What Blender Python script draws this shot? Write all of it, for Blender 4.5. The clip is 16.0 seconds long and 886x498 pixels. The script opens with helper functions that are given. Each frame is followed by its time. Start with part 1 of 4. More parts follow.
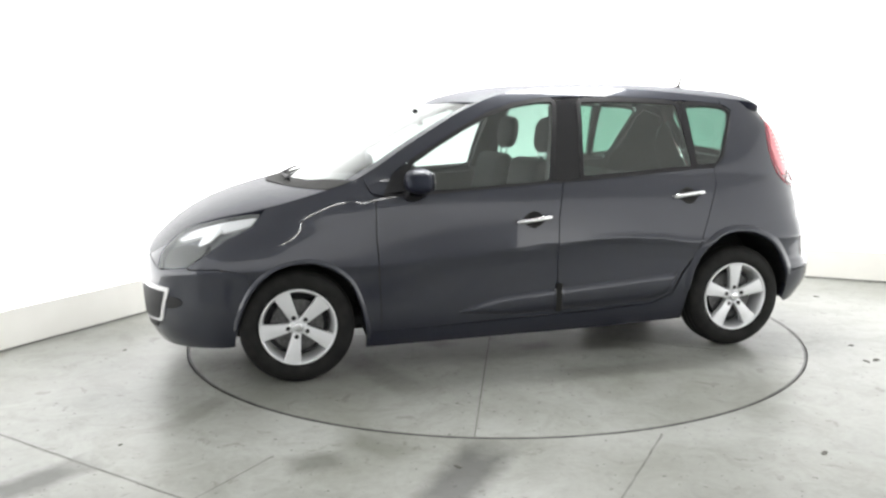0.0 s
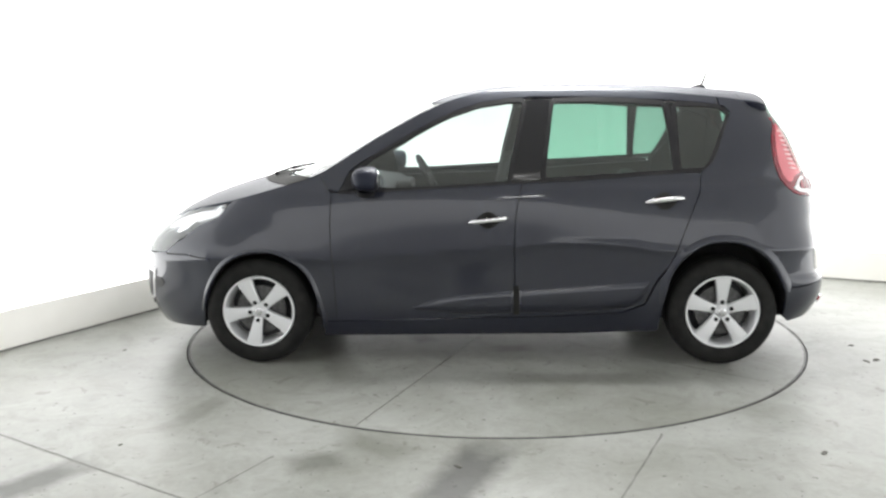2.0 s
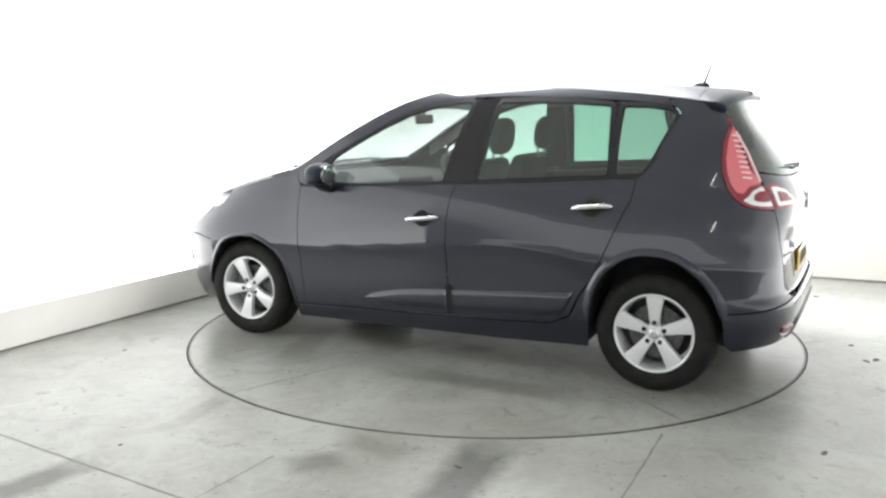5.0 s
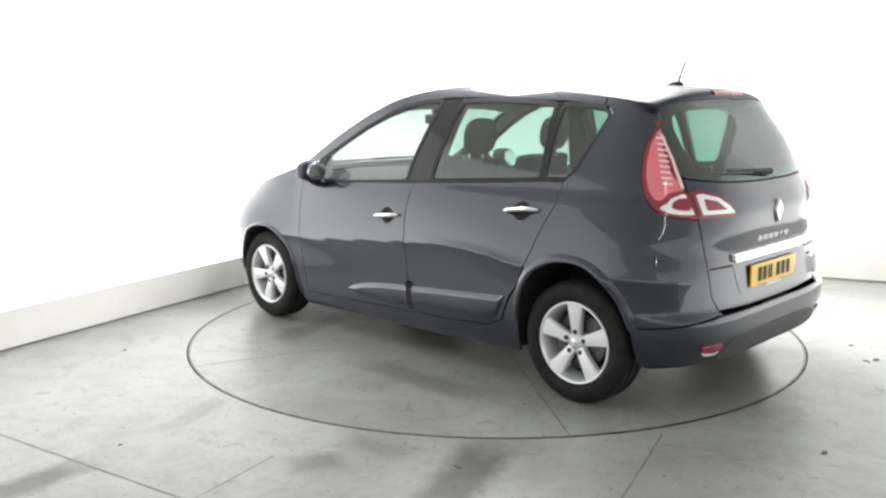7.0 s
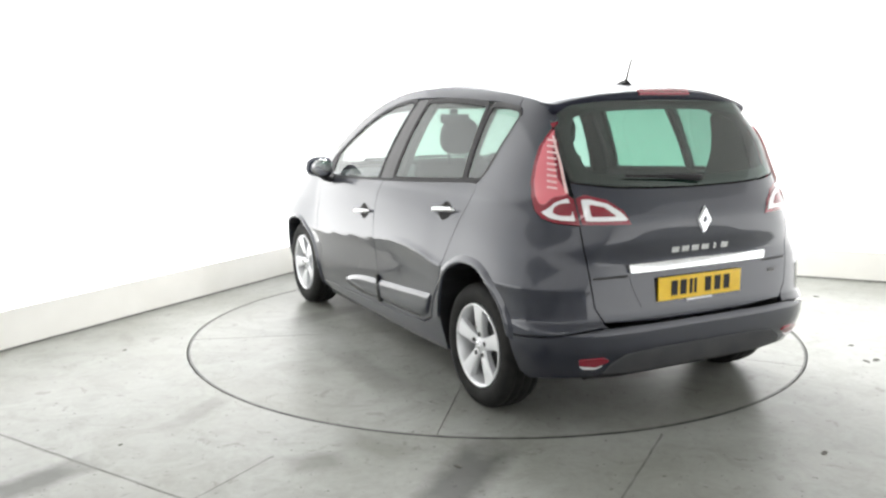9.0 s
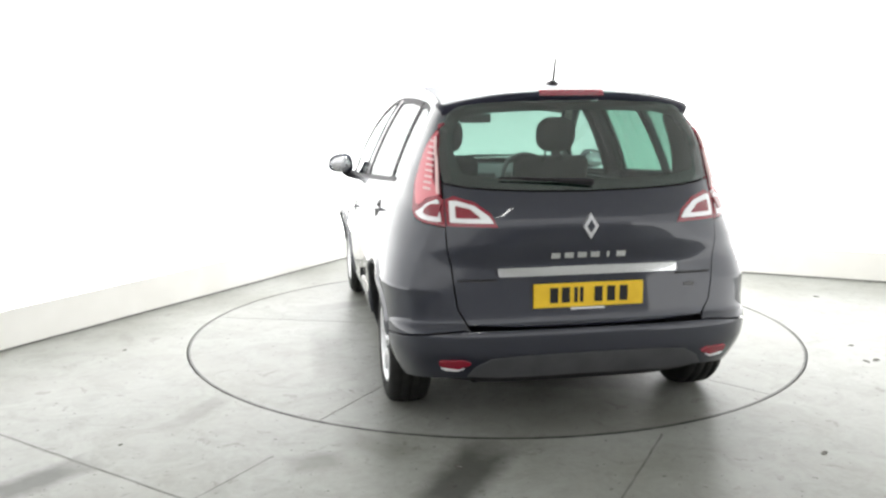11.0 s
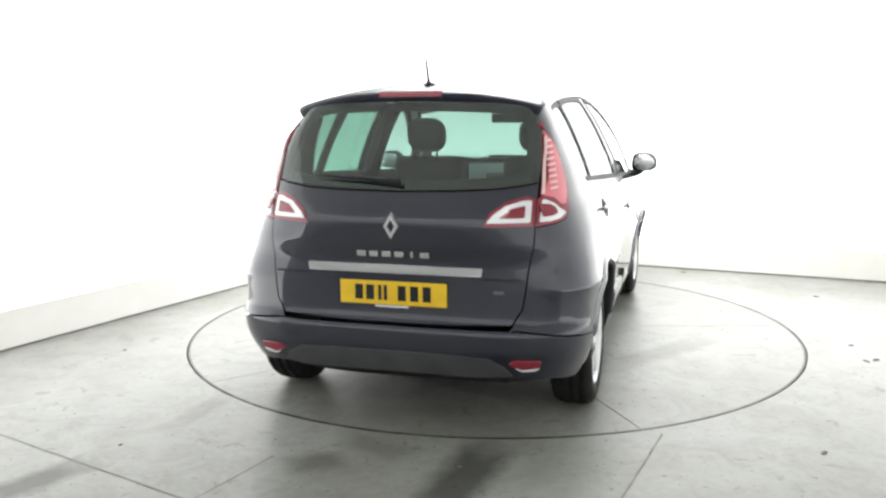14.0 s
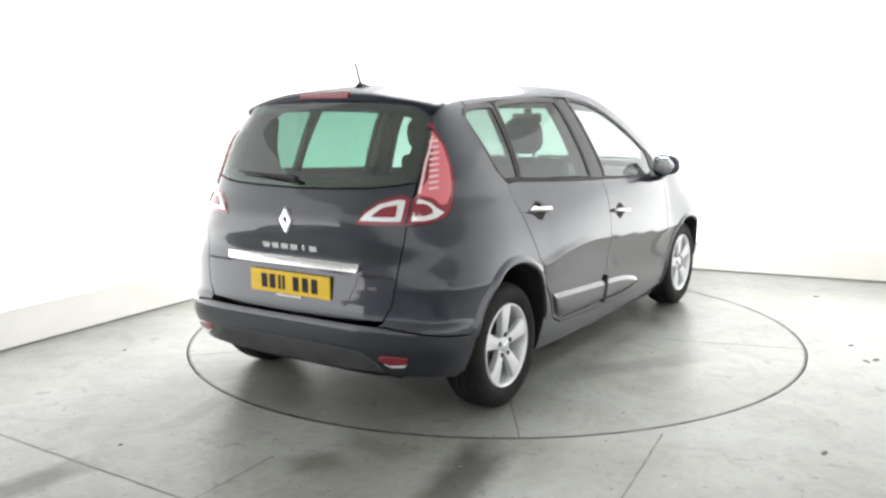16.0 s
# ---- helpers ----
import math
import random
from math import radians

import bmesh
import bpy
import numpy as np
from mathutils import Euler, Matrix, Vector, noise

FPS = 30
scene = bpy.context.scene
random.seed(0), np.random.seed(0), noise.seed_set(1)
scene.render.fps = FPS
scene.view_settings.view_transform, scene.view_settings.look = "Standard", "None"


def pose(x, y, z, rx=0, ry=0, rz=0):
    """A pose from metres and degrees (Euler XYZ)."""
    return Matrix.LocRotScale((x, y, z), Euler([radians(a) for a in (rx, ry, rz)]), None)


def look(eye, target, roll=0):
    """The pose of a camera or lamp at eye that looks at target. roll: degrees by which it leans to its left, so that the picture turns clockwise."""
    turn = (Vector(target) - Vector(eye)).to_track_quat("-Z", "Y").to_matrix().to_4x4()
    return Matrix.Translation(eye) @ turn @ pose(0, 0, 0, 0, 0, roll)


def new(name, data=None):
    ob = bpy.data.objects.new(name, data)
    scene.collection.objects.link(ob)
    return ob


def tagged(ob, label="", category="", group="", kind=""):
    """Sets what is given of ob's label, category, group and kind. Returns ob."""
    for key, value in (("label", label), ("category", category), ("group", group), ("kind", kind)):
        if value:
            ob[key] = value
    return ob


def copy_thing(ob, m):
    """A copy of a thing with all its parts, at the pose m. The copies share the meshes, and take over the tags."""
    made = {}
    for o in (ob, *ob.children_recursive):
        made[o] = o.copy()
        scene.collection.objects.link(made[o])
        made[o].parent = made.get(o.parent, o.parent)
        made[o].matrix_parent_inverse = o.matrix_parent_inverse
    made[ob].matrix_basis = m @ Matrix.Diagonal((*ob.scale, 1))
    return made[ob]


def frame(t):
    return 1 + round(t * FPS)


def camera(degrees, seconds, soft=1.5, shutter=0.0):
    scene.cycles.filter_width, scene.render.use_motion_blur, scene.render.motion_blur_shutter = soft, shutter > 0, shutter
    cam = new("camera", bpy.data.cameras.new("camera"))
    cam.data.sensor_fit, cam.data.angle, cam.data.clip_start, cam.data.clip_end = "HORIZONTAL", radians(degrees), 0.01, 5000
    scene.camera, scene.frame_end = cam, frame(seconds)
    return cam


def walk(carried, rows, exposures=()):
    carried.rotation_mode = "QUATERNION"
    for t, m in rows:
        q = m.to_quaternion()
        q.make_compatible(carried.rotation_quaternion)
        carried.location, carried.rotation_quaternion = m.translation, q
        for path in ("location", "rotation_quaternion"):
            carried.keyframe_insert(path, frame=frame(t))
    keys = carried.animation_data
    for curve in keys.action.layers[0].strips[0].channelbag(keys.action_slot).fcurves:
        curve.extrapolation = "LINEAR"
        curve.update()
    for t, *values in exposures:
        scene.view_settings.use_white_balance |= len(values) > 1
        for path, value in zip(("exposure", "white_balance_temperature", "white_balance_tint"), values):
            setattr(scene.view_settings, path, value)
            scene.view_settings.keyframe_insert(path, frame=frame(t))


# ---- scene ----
cam = camera(54.79, 16.0, soft=2.5)
EYE = (0, -5.733, 1.5017)
VIEW = look(EYE, (EYE[0] - .056193, EYE[1] + .984808, EYE[2] - .164302), -.48)
walk(cam, [(0, VIEW), (16, VIEW)], exposures=[(0, 0.07), (4, 0.05), (8, 0.0), (16, 0.0)])

# seconds and heading of the turning platform, degrees
TURN = [(0, 197.82), (0.5, 193.76), (1, 189.63), (1.5, 185.35), (2, 180.93), (2.5, 176.64), (3, 172.54), (3.5, 168.46), (4, 164.30), (5.25, 153.5),
        (6.5, 142.60), (7, 138.50), (7.5, 134.24), (8, 129.35), (8.5, 124.95), (9, 120.75), (10.25, 109.8), (11.5, 98.79), (12, 94.55), (12.5, 90.29),
        (13, 86.06), (13.5, 81.72), (14, 76.66), (14.5, 72.28), (15, 68.04), (15.5, 63.91), (16, 59.77)]
CAR_SHIFT = (.031, .002)  # the car's middle on the platform

# ---- light ----
world = bpy.data.worlds.new("world")
world.use_nodes = True
world.node_tree.nodes["Background"].inputs[0].default_value = (.5, .55, .6, 1)
world.node_tree.nodes["Background"].inputs[1].default_value = 0.02
scene.world = world


def area_lamp(name, m, sx, sy, watts, colour=(1, 1, 1)):
    lamp = bpy.data.lights.new(name, "AREA")
    lamp.shape, lamp.size, lamp.size_y, lamp.energy, lamp.color = "RECTANGLE", sx, sy, watts, colour
    ob = new(name, lamp)
    ob.matrix_world = m
    return ob


CEILING = 3.1
# unseen fill lamp, added overhead to brighten the floor
area_lamp("floor_fill_lamp", pose(.3, .45, CEILING - .06, 0, 0, 0), 2.4, 1.6, 240, (1, .995, .985))


# ---- materials ----
def material(name, base, rough=.5, metal=0.0, **more):
    m = bpy.data.materials.new(name)
    m.use_nodes = True
    b = m.node_tree.nodes["Principled BSDF"]
    b.inputs["Base Color"].default_value = (*base, 1)
    b.inputs["Roughness"].default_value, b.inputs["Metallic"].default_value = rough, metal
    for k, v in more.items():
        b.inputs[k.replace("_", " ")].default_value = v
    return m


def node(m, kind, **inputs):
    n = m.node_tree.nodes.new(kind)
    for k, v in inputs.items():
        n.inputs[k].default_value = v
    return n


def wire(m, a, b):
    m.node_tree.links.new(a, b)


def bsdf(m):
    return m.node_tree.nodes["Principled BSDF"]


def vary(m, scale, low, high, target="Base Color", detail=4.0, span=(.35, .65)):
    """A soft noise between two values on one input."""
    co = node(m, "ShaderNodeTexCoord")
    nz = node(m, "ShaderNodeTexNoise", Scale=scale, Detail=detail)
    wire(m, co.outputs["Object"], nz.inputs["Vector"])
    ramp = node(m, "ShaderNodeValToRGB")
    ramp.color_ramp.elements[0].position, ramp.color_ramp.elements[1].position = span
    ramp.color_ramp.elements[0].color = (*low, 1) if hasattr(low, "__len__") else (low, low, low, 1)
    ramp.color_ramp.elements[1].color = (*high, 1) if hasattr(high, "__len__") else (high, high, high, 1)
    wire(m, nz.outputs["Fac"], ramp.inputs["Fac"])
    wire(m, ramp.outputs["Color"], bsdf(m).inputs[target])
    return m


def bumpy(m, scale, strength, distance=.002, detail=5.0):
    co = node(m, "ShaderNodeTexCoord")
    nz = node(m, "ShaderNodeTexNoise", Scale=scale, Detail=detail)
    wire(m, co.outputs["Object"], nz.inputs["Vector"])
    bp = node(m, "ShaderNodeBump", Strength=strength, Distance=distance)
    wire(m, nz.outputs["Fac"], bp.inputs["Height"])
    wire(m, bp.outputs["Normal"], bsdf(m).inputs["Normal"])
    return m


def wall_glow(m, steps):
    """Glow added to a plain wall, changing with the height over the floor: (height, strength)."""
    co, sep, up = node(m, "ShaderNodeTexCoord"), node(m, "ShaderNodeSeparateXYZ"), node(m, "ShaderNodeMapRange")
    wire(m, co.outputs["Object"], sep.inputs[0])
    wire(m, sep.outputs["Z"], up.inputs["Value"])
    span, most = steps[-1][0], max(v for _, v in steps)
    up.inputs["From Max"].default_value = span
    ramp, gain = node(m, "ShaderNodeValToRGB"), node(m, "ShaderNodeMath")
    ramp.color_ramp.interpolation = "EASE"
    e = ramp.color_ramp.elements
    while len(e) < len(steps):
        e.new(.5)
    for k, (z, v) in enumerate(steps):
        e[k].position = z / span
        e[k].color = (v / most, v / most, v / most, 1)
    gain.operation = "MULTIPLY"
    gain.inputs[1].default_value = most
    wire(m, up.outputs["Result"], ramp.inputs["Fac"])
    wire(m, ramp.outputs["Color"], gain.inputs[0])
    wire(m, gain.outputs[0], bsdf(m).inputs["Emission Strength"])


PAINT = vary(material("grey_paint", (.0072, .0105, .0175), .40, 0.0, Coat_Weight=1.0, Coat_Roughness=.03, Coat_IOR=1.62, Specular_IOR_Level=.3, Specular_Tint=(.70, .82, 1, 1)), 900, (.0074, .0078, .0158), (.0108, .0112, .0220), detail=1.0)
# the upper faces are covered in fine rain drops, which break up their mirror
WET_PAINT = bumpy(vary(material("rain_wet_grey_paint", (.0072, .0105, .0175), .40, 0.0, Coat_Weight=.2, Coat_Roughness=.3, Coat_IOR=1.5, Specular_IOR_Level=.25, Specular_Tint=(.70, .82, 1, 1)), 900, (.0074, .0078, .0158), (.0108, .0112, .0220), detail=1.0), 70, .8, .005, 3.0)
BLACK = bumpy(vary(material("black_plastic", (.016, .016, .018), .5, Specular_IOR_Level=.3), 9, (.013, .013, .015), (.02, .02, .022)), 400, .15)
RUBBER = bumpy(vary(material("rubber", (.012, .012, .012), .7, Specular_IOR_Level=.22), 14, (.009, .009, .009), (.017, .017, .016)), 250, .3)
GLOSS_BLACK = material("gloss_black", (.010, .010, .012), .12)
CHROME = material("chrome", (.82, .83, .85), .12, 1.0)
SILVER = bumpy(material("alloy_silver", (.78, .79, .81), .34, .45, Coat_Weight=.6, Coat_Roughness=.1), 300, .05)
# plain white walls; their glow is added to stand in for room light
WALL_WHITE = bumpy(vary(material("white_wall_added_glow", (.5, .5, .5), .6, Emission_Color=(1, 1, .99, 1), Emission_Strength=1.5), 1.3, (.48, .48, .48), (.52, .52, .52)), 60, .1)
SIDE_WHITE = bumpy(vary(material("side_wall_added_glow", (.5, .5, .5), .6, Emission_Color=(1, 1, .99, 1), Emission_Strength=.7), 1.3, (.48, .48, .48), (.52, .52, .52)), 60, .1)
wall_glow(SIDE_WHITE, ((.0, 2.0), (.45, 1.9), (.9, 1.4), (1.6, 1.0), (3.1, .8)))
wall_glow(WALL_WHITE, ((.0, 3.0), (.45, 2.85), (.9, 2.1), (1.6, 1.45), (3.1, 1.15)))
SKIRT = bumpy(vary(material("skirting_paint", (.82, .81, .77), .5), 2.2, (.78, .77, .73), (.85, .84, .805)), 40, .2)
SEALANT = vary(material("dark_sealant", (.10, .10, .09), .8), 9, (.07, .07, .06), (.16, .155, .14))
FILLER_AND_SHADE = vary(material("grey_filler_and_gap_shade", (.17, .17, .16), .7), 9, (.12, .12, .11), (.21, .21, .2))
STEEL = bumpy(vary(material("worn_steel_edge", (.10, .10, .10), .45, .7), 12, (.07, .07, .07), (.15, .15, .145)), 200, .2)
CEIL_WHITE = bumpy(vary(material("ceiling_paint", (.78, .78, .77), .8), 1.0, (.75, .75, .74), (.80, .80, .79)), 50, .1)
# plain grey wall; a glow, stronger higher up, is added for the reflections
END_WALL = bumpy(vary(material("grey_wall_added_glow", (.38, .38, .38), .7, Emission_Color=(1, 1, .99, 1)), 1.1, (.35, .35, .35), (.41, .41, .41)), 50, .1)
wall_glow(END_WALL, ((.0, .15), (.8, .25), (1.4, .9), (2.2, 1.1), (3.1, 1.1)))


def concrete(name, seed, bands=()):
    """Worn concrete: cloudy tone, fine grain, dark specks and, where given, tyre-black or painted-shadow bands (x, y,
    angle, half width, half length).
    """
    m = material(name, (.3, .3, .29), .4, Specular_IOR_Level=.4)
    co = node(m, "ShaderNodeTexCoord")
    shift = node(m, "ShaderNodeMapping")
    shift.inputs["Location"].default_value = (seed, seed * .7, 0)
    wire(m, co.outputs["Object"], shift.inputs["Vector"])

    def noise_ramp(scale, detail, lo, hi, dark, light, rough=.6, warp=0.0):
        n = node(m, "ShaderNodeTexNoise", Scale=scale, Detail=detail, Roughness=rough, Distortion=warp)
        wire(m, shift.outputs["Vector"], n.inputs["Vector"])
        r = node(m, "ShaderNodeValToRGB")
        r.color_ramp.elements[0].position, r.color_ramp.elements[1].position = lo, hi
        r.color_ramp.elements[0].color, r.color_ramp.elements[1].color = (*dark, 1), (*light, 1)
        wire(m, n.outputs["Fac"], r.inputs["Fac"])
        return n, r

    def times(a, b):
        mix = node(m, "ShaderNodeMixRGB", Fac=1.0)
        mix.blend_type = "MULTIPLY"
        wire(m, a, mix.inputs["Color1"])
        wire(m, b, mix.inputs["Color2"])
        return mix.outputs["Color"]

    big, tone = noise_ramp(.55, 5.0, .30, .70, (.275, .283, .262), (.385, .394, .374))
    _, stain = noise_ramp(1.3, 5.0, .30, .60, (.74, .735, .70), (1, 1, 1), .62, .4)
    fine, grain = noise_ramp(26.0, 6.0, .3, .7, (.88, .88, .88), (1, 1, 1), .65)
    _, specks = noise_ramp(30.0, 2.0, .28, .31, (.35, .34, .32), (1, 1, 1), .5)
    _, smear = noise_ramp(4.5, 7.0, .33, .55, (.80, .80, .77), (1, 1, 1), .72, 1.2)
    _, scuff = noise_ramp(9.0, 3.0, .30, .36, (.72, .71, .68), (1, 1, 1), .6, .8)
    colour = times(times(times(tone.outputs["Color"], stain.outputs["Color"]), grain.outputs["Color"]), specks.outputs["Color"])
    colour = times(times(colour, smear.outputs["Color"]), scuff.outputs["Color"])
    for x, y, angle, hw, hl, dark in bands:
        mp = node(m, "ShaderNodeMapping")
        mp.vector_type = "TEXTURE"
        mp.inputs["Location"].default_value = (x, y, 0)
        mp.inputs["Rotation"].default_value = (0, 0, radians(angle))
        mp.inputs["Scale"].default_value = (hw, hl, 1)
        wire(m, co.outputs["Object"], mp.inputs["Vector"])
        sep = node(m, "ShaderNodeSeparateXYZ")
        wire(m, mp.outputs["Vector"], sep.inputs[0])
        ax, ay, far, wob = (node(m, "ShaderNodeMath") for _ in range(4))
        ax.operation = ay.operation = "ABSOLUTE"
        far.operation = "MAXIMUM"
        wire(m, sep.outputs["X"], ax.inputs[0])
        wire(m, sep.outputs["Y"], ay.inputs[0])
        wire(m, ax.outputs[0], far.inputs[0])
        wire(m, ay.outputs[0], far.inputs[1])
        rough_edge = node(m, "ShaderNodeTexNoise", Scale=7.0, Detail=6.0, Roughness=.7)
        wire(m, co.outputs["Object"], rough_edge.inputs["Vector"])
        wob.operation = "MULTIPLY_ADD"
        wire(m, rough_edge.outputs["Fac"], wob.inputs[0])
        wob.inputs[1].default_value = .7
        wire(m, far.outputs[0], wob.inputs[2])
        r = node(m, "ShaderNodeValToRGB")
        r.color_ramp.elements[0].position, r.color_ramp.elements[1].position = .44, .80
        r.color_ramp.elements[0].color, r.color_ramp.elements[1].color = (dark, dark, dark * .97, 1), (1, 1, 1, 1)
        half = node(m, "ShaderNodeMath")
        half.operation = "MULTIPLY"
        half.inputs[1].default_value = .62
        wire(m, wob.outputs[0], half.inputs[0])
        wire(m, half.outputs[0], r.inputs["Fac"])
        colour = times(colour, r.outputs["Color"])
    wire(m, colour, bsdf(m).inputs["Base Color"])
    _, gloss = noise_ramp(1.3, 5.0, .25, .70, (.26, .26, .26), (.44, .44, .44), .62, .4)
    wire(m, gloss.outputs["Color"], bsdf(m).inputs["Roughness"])
    bp = node(m, "ShaderNodeBump", Strength=.06, Distance=.002)
    wire(m, fine.outputs["Fac"], bp.inputs["Height"])
    wire(m, bp.outputs["Normal"], bsdf(m).inputs["Normal"])
    return m


# the third band is the car's cast shadow painted into the floor colour
CONCRETE = concrete("concrete", 0.0, ((-.11, -2.42, -18, .17, .50, .30), (-.75, -2.30, 20, .16, .12, .60), (-1.46, -1.70, -16, .09, .35, .72), (-1.88, -2.55, -35, .13, .34, .32), (-.52, -2.12, 60, .12, .25, .75)))
DISC_CONCRETE = concrete("platform_concrete", 5.3, ((.45, .30, 30, .10, .16, .6), (-1.72, .12, 0, .05, .08, .45), (.15, -.97, 60, .09, .14, .55), (-1.0, 1.05, 50, .2, .5, .66), (.9, .8, 20, .14, .6, .68), (-.2, -1.3, 70, .22, .7, .66), (1.2, -.6, 10, .10, .45, .62), (-.36, 1.2, 15, .012, .50, .62)))


# ---- mesh helpers ----
def mesh_object(name, verts, faces, mat, parent=None, label="", smooth=True):
    me = bpy.data.meshes.new(name)
    me.from_pydata([tuple(v) for v in verts], [], faces)
    me.materials.append(mat)
    if smooth:
        me.shade_smooth()
    ob = new(name, me)
    if parent:
        ob.parent = parent
    return tagged(ob, label)


def part(name, bm, mat, parent=None, label="", smooth=False):
    me = bpy.data.meshes.new(name)
    bm.to_mesh(me)
    bm.free()
    me.materials.append(mat)
    if smooth:
        me.shade_smooth()
    ob = new(name, me)
    if parent:
        ob.parent = parent
    return tagged(ob, label)


def box_mesh(x0, x1, y0, y1, z0, z1, bevel=0.0):
    bm = bmesh.new()
    bmesh.ops.create_cube(bm, size=1)
    for v in bm.verts:
        v.co = ((x0 + x1) / 2 + v.co.x * (x1 - x0), (y0 + y1) / 2 + v.co.y * (y1 - y0), (z0 + z1) / 2 + v.co.z * (z1 - z0))
    if bevel:
        bmesh.ops.bevel(bm, geom=bm.edges[:], offset=bevel, segments=2, affect="EDGES", profile=.5)
    return bm


def thing(name, label, category, group=""):
    return tagged(new(name), label, category, group)


# ---- the studio ----
CORNER = Vector((-1.18, 3.326, 0))
LEFT_FAR, RIGHT_FAR = Vector((-4.75, -4.13, 0)), Vector((4.85, .99, 0))


def wall_slab(name, a, b, z0, z1, thick, mat, label):
    """An upright slab from a to b, its thickness to the right of that way."""
    d = (b - a).normalized()
    n = Vector((d.y, -d.x, 0)) * thick
    v = [a, b, b + n, a + n]
    verts = [(q.x, q.y, z0) for q in v] + [(q.x, q.y, z1) for q in v]
    faces = [(0, 1, 2, 3), (7, 6, 5, 4), (4, 5, 1, 0), (5, 6, 2, 1), (6, 7, 3, 2), (7, 4, 0, 3)]
    return tagged(mesh_object(name, verts, faces, mat, smooth=False), label, kind="structure")


def studio():
    BACK_R, BACK_L = Vector((4.85, -7.2, 0)), Vector((-4.75, -7.2, 0))
    # all five walls carry added glow; east, south and southwest stay out of view
    wall_slab("wall_west", CORNER, LEFT_FAR, -.01, CEILING + .05, .15, WALL_WHITE, "white studio wall with added glow")
    wall_slab("wall_north", RIGHT_FAR, CORNER, -.01, CEILING + .05, .15, WALL_WHITE, "white studio wall with added glow")
    wall_slab("wall_east", BACK_R, RIGHT_FAR, -.01, CEILING + .05, .15, SIDE_WHITE, "unseen white side wall with added glow")
    wall_slab("wall_south", BACK_L, BACK_R, -.01, CEILING + .05, .15, END_WALL, "unseen grey end wall with added glow")
    wall_slab("wall_southwest", LEFT_FAR, BACK_L, -.01, CEILING + .05, .15, END_WALL, "unseen grey side wall with added glow")
    # low upstand along both bright walls
    for name, a, b in (("baseboard_west", CORNER, LEFT_FAR), ("baseboard_north", RIGHT_FAR, CORNER)):
        d = (b - a).normalized()
        n = Vector((d.y, -d.x, 0)) * -.022
        wall_slab(name, a + n, b + n, .012, .255, .02, SKIRT, "off-white painted low upstand along the wall")
        # grey strip whose colour stands in for the shaded gap under the upstand
        wall_slab(name.replace("baseboard", "trim"), a + n * .8, b + n * .8, 0, .012, .01, FILLER_AND_SHADE, "grey strip painted as the shadow gap at the wall foot")
    bm = bmesh.new()
    bmesh.ops.create_cube(bm, size=1)
    for v in bm.verts:
        v.co = (v.co.x * 10.4 + .05, v.co.y * 11.4 - 1.8, v.co.z * .15 + CEILING + .075)
    tagged(part("ceiling", bm, CEIL_WHITE), "plain pale grey studio ceiling", kind="structure")


PLATFORM_R, GAP = 2.004, .009


def floor_ring():
    """The floor, with a round well in which the platform turns."""
    n = 192
    ring = [(math.cos(2 * math.pi * i / n), math.sin(2 * math.pi * i / n)) for i in range(n)]
    out = [(.05 + 5.3 * max(-1, min(1, c * 1.42)), -1.8 + 5.8 * max(-1, min(1, s * 1.42))) for c, s in ring]
    r = PLATFORM_R + GAP
    verts = [(c * r, s * r, 0) for c, s in ring] + [(x, y, 0) for x, y in out] + [(c * r, s * r, -.12) for c, s in ring] + [(0, 0, -.12)]
    faces = []
    for i in range(n):
        j = (i + 1) % n
        faces += [(i, n + i, n + j, j), (2 * n + i, i, j, 2 * n + j), (2 * n + i, 2 * n + j, 3 * n)]
    tagged(mesh_object("floor", verts, faces, CONCRETE, smooth=False), "worn grey polished concrete studio floor", kind="structure")


def platform():
    """Five sector plates on a bed, with a steel edge round them."""
    t = thing("turntable", "round grey concrete vehicle turntable flush with the floor", "turntable")
    part("bed", lathe_z([(.0005, -.006), (PLATFORM_R - .0124, -.006), (PLATFORM_R - .0124, -.1)], 96), SEALANT, t, "dark bed below the plates")
    part("edge_ring", lathe_z([(PLATFORM_R - .012, -.05), (PLATFORM_R - .012, .0005), (PLATFORM_R, .0005), (PLATFORM_R, -.1)], 192), STEEL, t, "worn dark steel edge ring")
    r, g, n = PLATFORM_R - .0125, .0028, 40
    verts = []
    a0, a1 = math.asin(g / r), radians(72) - math.asin(g / r)
    tip = g / math.sin(radians(36))
    top_ring = [(tip * math.cos(radians(36)), tip * math.sin(radians(36)))] + [(r * math.cos(a0 + (a1 - a0) * i / n), r * math.sin(a0 + (a1 - a0) * i / n)) for i in range(n + 1)]
    k = len(top_ring)
    verts = [(x, y, 0) for x, y in top_ring] + [(x, y, -.0055) for x, y in top_ring]
    faces = [tuple(range(k))] + [((i + 1) % k, i, k + i, k + (i + 1) % k) for i in range(k)]
    first = mesh_object("deck_plate", verts, faces, DISC_CONCRETE, t, smooth=False)
    first.matrix_basis = pose(0, 0, 0, 0, 0, 70)
    for i in range(1, 5):
        ob = new("deck_plate", first.data)
        ob.parent = t
        ob.matrix_basis = pose(0, 0, 0, 0, 0, 70 + 72 * i)
    return t


def lathe_z(profile, n):
    bm = bmesh.new()
    rows = [[bm.verts.new((r * math.cos(2 * math.pi * i / n), r * math.sin(2 * math.pi * i / n), z)) for r, z in profile] for i in range(n)]
    for i in range(n):
        a, b = rows[i], rows[(i + 1) % n]
        for k in range(len(profile) - 1):
            bm.faces.new((a[k], b[k], b[k + 1], a[k + 1]))
    bmesh.ops.recalc_face_normals(bm, faces=bm.faces[:])
    return bm


